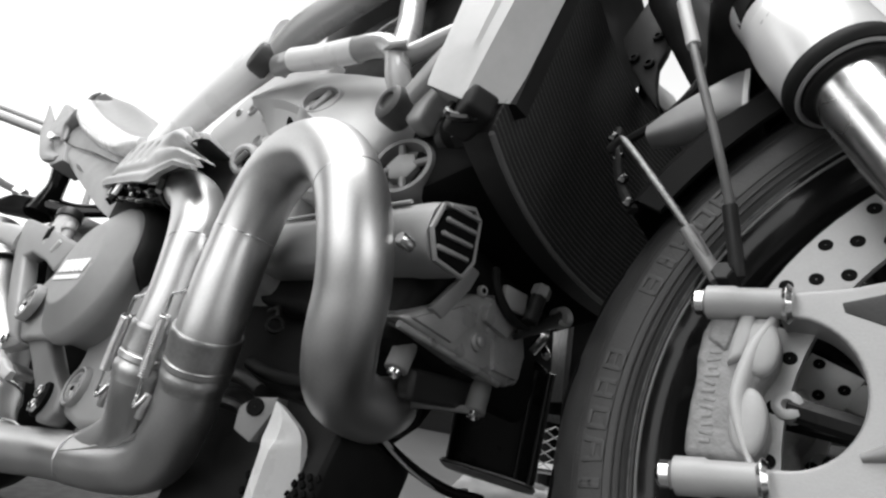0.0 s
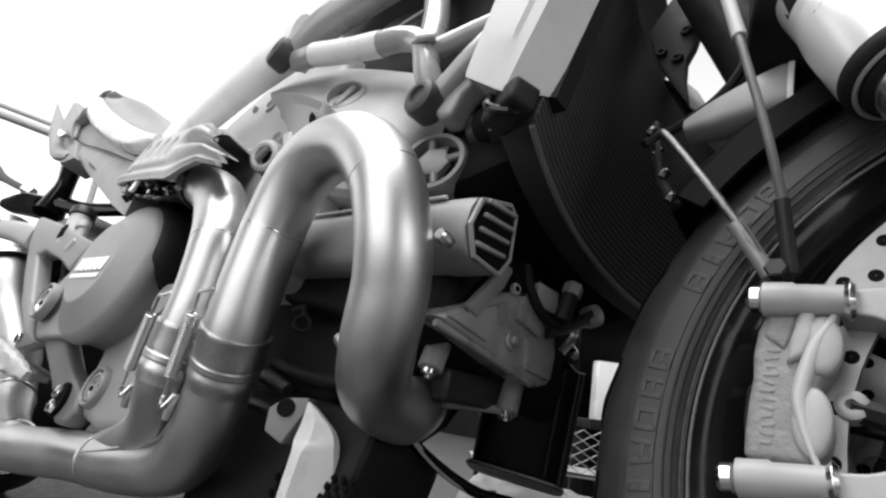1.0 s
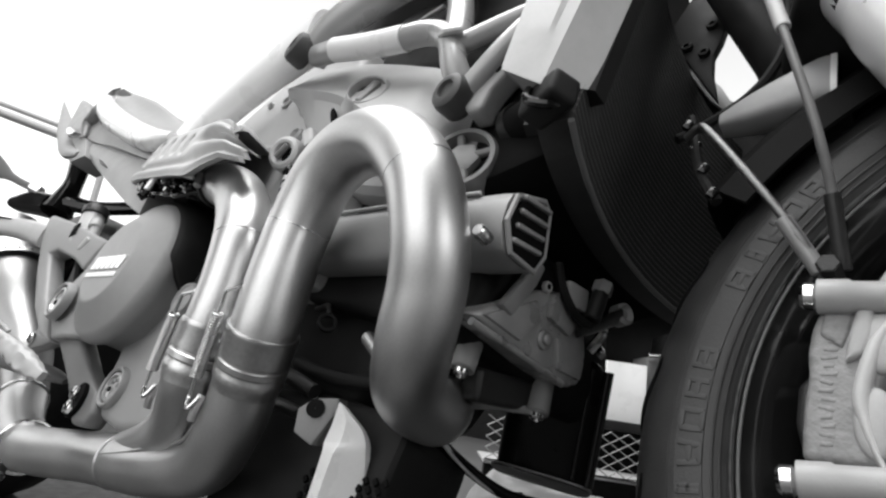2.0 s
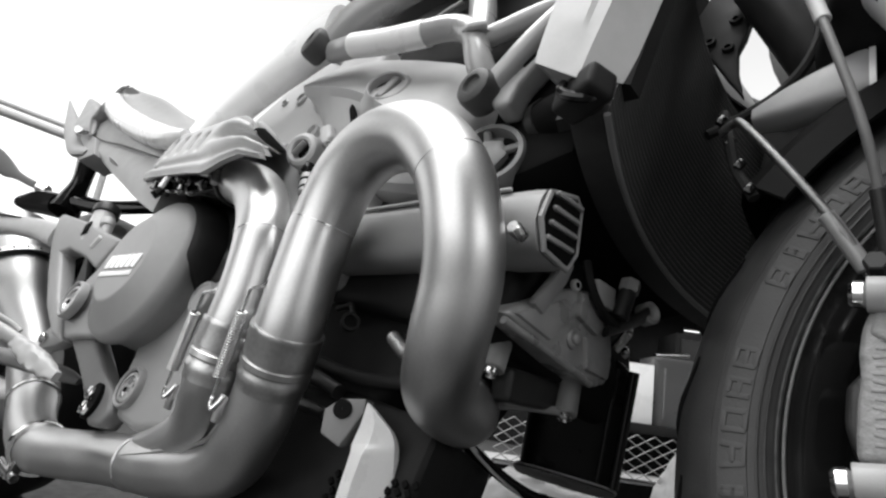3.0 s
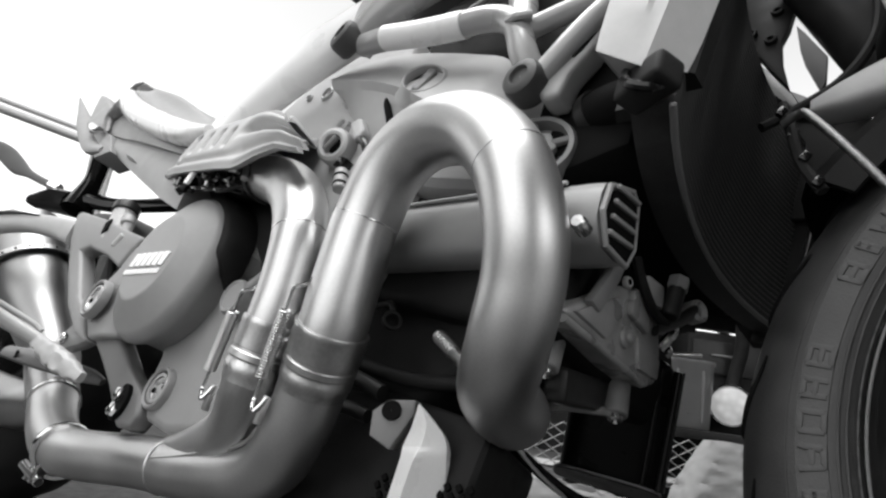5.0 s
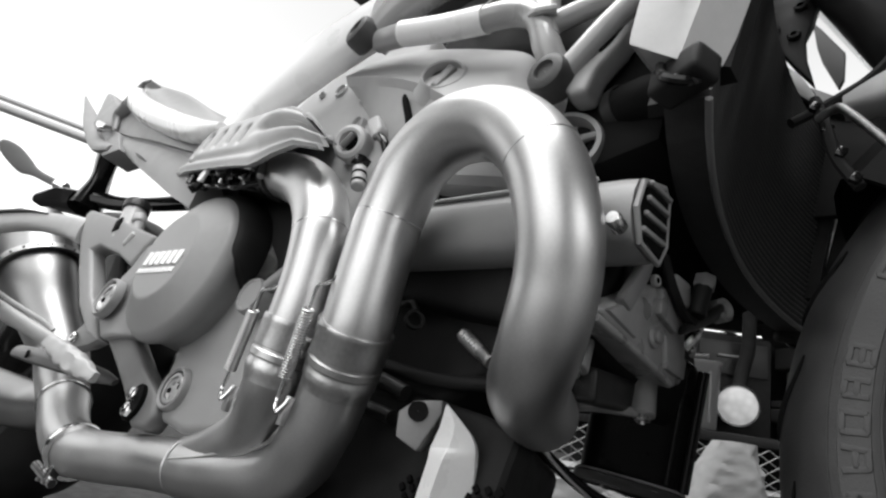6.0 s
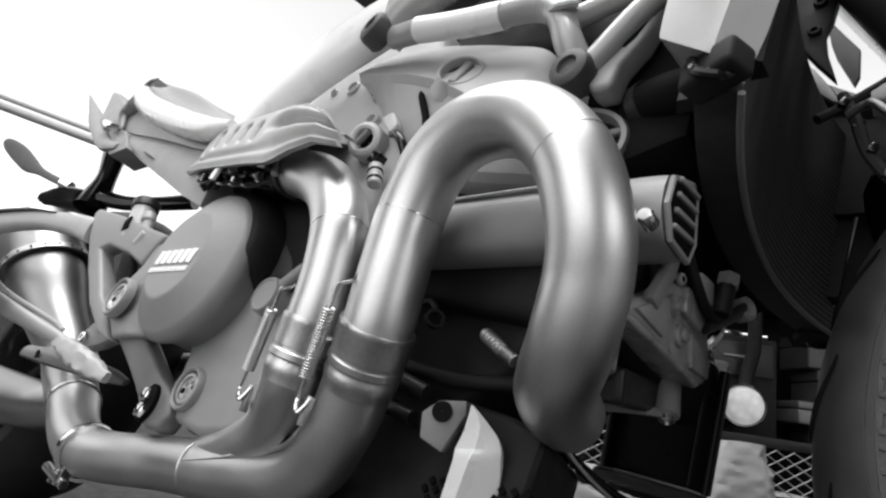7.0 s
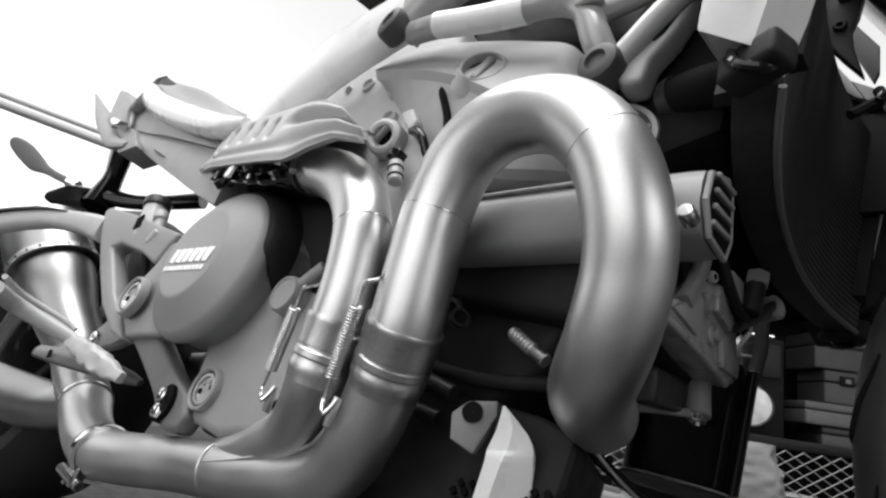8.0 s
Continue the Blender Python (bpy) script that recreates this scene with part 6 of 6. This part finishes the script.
    for x in (0.03, 0.11):
        part("tub_rib", box((x, 0.008, 0.10), (0.008, 0.006, 0.16), bev=0.002), CLEAR, tub)
    carton = empty("white_carton", local((-0.983, 1.447, 0.315)))
    tagged(carton, "plain white cardboard carton on the bench shelf", "carton")
    part("carton_body", box((0.064, 0.040, 0.090), (0.128, 0.080, 0.180), bev=0.003), WHITE, carton)
    part("carton_flap", box((0.064, 0.040, 0.183), (0.126, 0.078, 0.005), (3, 0, 0), 0.001), WHITE, carton)
    bar = part("steel_bar", rod((0, 0, 0.009), (0.118, 0.02, 0.024), 0.009, 14), CHROME)
    bar.matrix_world = local((-0.904, 1.574, 0.528))
    tagged(bar, "short bright steel bar lying across the tub", "steel bar")
    # dark drawer box with a bright tube laid along its top
    drawer = empty("drawer_box", local((-0.884, 1.707, 0.315)))
    tagged(drawer, "dark steel drawer box on the bench shelf", "drawer box")
    part("drawer_body", box((0.13, 0.09, 0.160), (0.26, 0.18, 0.320), bev=0.005), BLACK, drawer)
    part("drawer_front", box((0.13, -0.004, 0.245), (0.23, 0.010, 0.11), bev=0.004), CAST_DARK, drawer)
    part("drawer_handle", tube([(0.08, -0.008, 0.25), (0.085, -0.022, 0.25), (0.175, -0.022, 0.25), (0.18, -0.008, 0.25)], 0.004, 8, 4), CAST_MID, drawer)
    pipe = part("steel_tube", rod((0, 0, 0.0125), (0.205, 0, 0.0125), 0.0125, 20, 0.1), CHROME)
    pipe.matrix_world = local((-0.875, 1.740, 0.635))
    tagged(pipe, "bright steel tube lying on the drawer box", "steel tube")
    # crumpled paper sack, wide with a square top corner
    n, rows_ = 72, 26
    rings = []
    for j in range(rows_):
        f = j / (rows_ - 1)
        ring = []
        for k in range(n):
            a = 2 * math.pi * k / n
            ca, sa = math.cos(a), math.sin(a)
            px = math.copysign(abs(ca) ** 0.45, ca) * (0.115 - 0.062 * f) + 0.028 * f * f
            py = math.copysign(abs(sa) ** 0.6, sa) * (0.075 - 0.058 * f)
            q = Vector((px * 9, py * 9, f * 2.4))
            push = 0.014 * noise.noise(q) + 0.010 * abs(noise.noise(q * 2.3)) + 0.005 * noise.noise(q * 5.1)
            ring.append(Vector((px + push, py + push * (1 if sa > 0 else -1), 0.205 * f + 0.006 * f * noise.noise(Vector((px * 14, 0, 3.0))))))
        rings.append(ring)
    sack = part("paper_sack", rings_to_bm(rings), PAPER, sharp=35)
    sack.matrix_world = local((-0.654, 1.209, 0.085))
    tagged(sack, "crumpled pale paper sack standing on a crate", "paper sack")
    crate = part("crate", box((0, 0, 0.041), (0.30, 0.30, 0.082), bev=0.005), DARKPAINT)
    crate.matrix_world = local((-0.654, 1.209, 0.000))
    tagged(crate, "low dark wooden crate on the floor", "crate")
    # rumpled pale dust sheet in a heap beside the crate
    rings = []
    for j in range(18):
        f = j / 17
        ring = []
        for k in range(80):
            a = 2 * math.pi * k / 80
            ca, sa = math.cos(a), math.sin(a)
            spread = 1.0 - 0.40 * f ** 2.2
            px, py = 0.190 * ca * spread, 0.070 * sa * spread
            q = Vector((px * 11, py * 11, f * 1.8 + 4))
            push = 0.016 * noise.noise(q) + 0.013 * abs(noise.noise(q * 2.2)) + 0.004 * noise.noise(q * 5.5)
            top = 0.140 * math.sin(f * math.pi / 2) * (1 - 0.10 * (px / 0.19) * f)
            ring.append(Vector((px + push * ca, py + push * sa, max(0.001, top + f * 0.9 * push))))
        rings.append(ring)
    sheet = part("dust_sheet", rings_to_bm(rings), PAPER, sharp=35)
    sheet.matrix_world = pose(-0.930, 1.030, 0.0, 0, 0, 30)
    tagged(sheet, "rumpled pale dust sheet heaped on the floor", "dust sheet")


WALLGREY = mat("hall_wall", 0.08, 0.8, 0.0, 0.15, 2, 0.15, 60)
LAMPGLOW = glow("lamp_lens", 0.22)
workshop()


# ---- room ----
def room():
    # Side, end, right-hand back walls and ceiling are unseen, added to block light.
    for name, c, size, m, label in (
            ("wall_back_low", (-2.95, 4.4, 0.50), (5.3, 0.12, 1.00), DARKPAINT, "low dark wall under the tall windows"),
            ("unseen_wall_back", (1.98, 4.4, 2.45), (4.56, 0.12, 4.90), WALLGREY, "unseen grey back wall that keeps light off the right"),
            ("wall_rear", (-5.6, 0.6, 0.50), (0.12, 7.5, 1.00), DARKPAINT, "low dark wall under the tall windows"),
            ("unseen_wall_side", (2.85, -3.2, 2.45), (2.7, 0.12, 4.90), WALLGREY, "unseen grey side wall that blocks light"),
            ("unseen_wall_side_rear", (-3.9, -3.2, 2.45), (3.4, 0.12, 4.90), WALLGREY, "unseen grey side wall that blocks light"),
            ("unseen_wall_front_low", (4.2, 0.6, 0.325), (0.12, 7.5, 0.65), WALLGREY, "unseen grey end wall under the window"),
            ("unseen_wall_front_high", (4.2, 0.6, 3.875), (0.12, 7.5, 2.05), WALLGREY, "unseen grey end wall over the window"),
            ("unseen_wall_front_side", (4.2, -2.70, 1.75), (0.12, 0.90, 2.20), WALLGREY, "unseen grey end wall beside the window"),
            ("unseen_wall_front", (4.2, 2.40, 1.75), (0.12, 3.90, 2.20), WALLGREY, "unseen grey end wall that blocks light"),
            ("ceiling", (-0.7, 0.6, 4.95), (9.9, 7.7, 0.10), WALLGREY, "unseen grey ceiling that blocks sky light")):
        tagged(part(name, box(c, size, bev=0), m), label, "ceiling" if name == "ceiling" else "wall", kind="structure")
    rail = part("rail", tube([(-5.5, -2.025, 1.897), (-3.38, 0.625, 1.268)], 0.022, 14, 1), CAST_LIGHT)
    tagged(rail, "pale double rail along the bright window", "rail", kind="structure")
    rail2 = part("rail", tube([(-5.5, -2.025, 1.943), (-3.38, 0.625, 1.314)], 0.014, 14, 1), CAST_LIGHT)
    tagged(rail2, "pale double rail along the bright window", "rail", kind="structure")

    for p, h in (((-5.5, -2.025), 1.91), ((-3.385, 0.62), 1.28)):
        post = part("rail_post", rod((p[0], p[1], 0.0), (p[0], p[1], h), 0.016, 14), CAST_LIGHT)
        tagged(post, "pale round post that carries the rails", "post", kind="structure")


room()
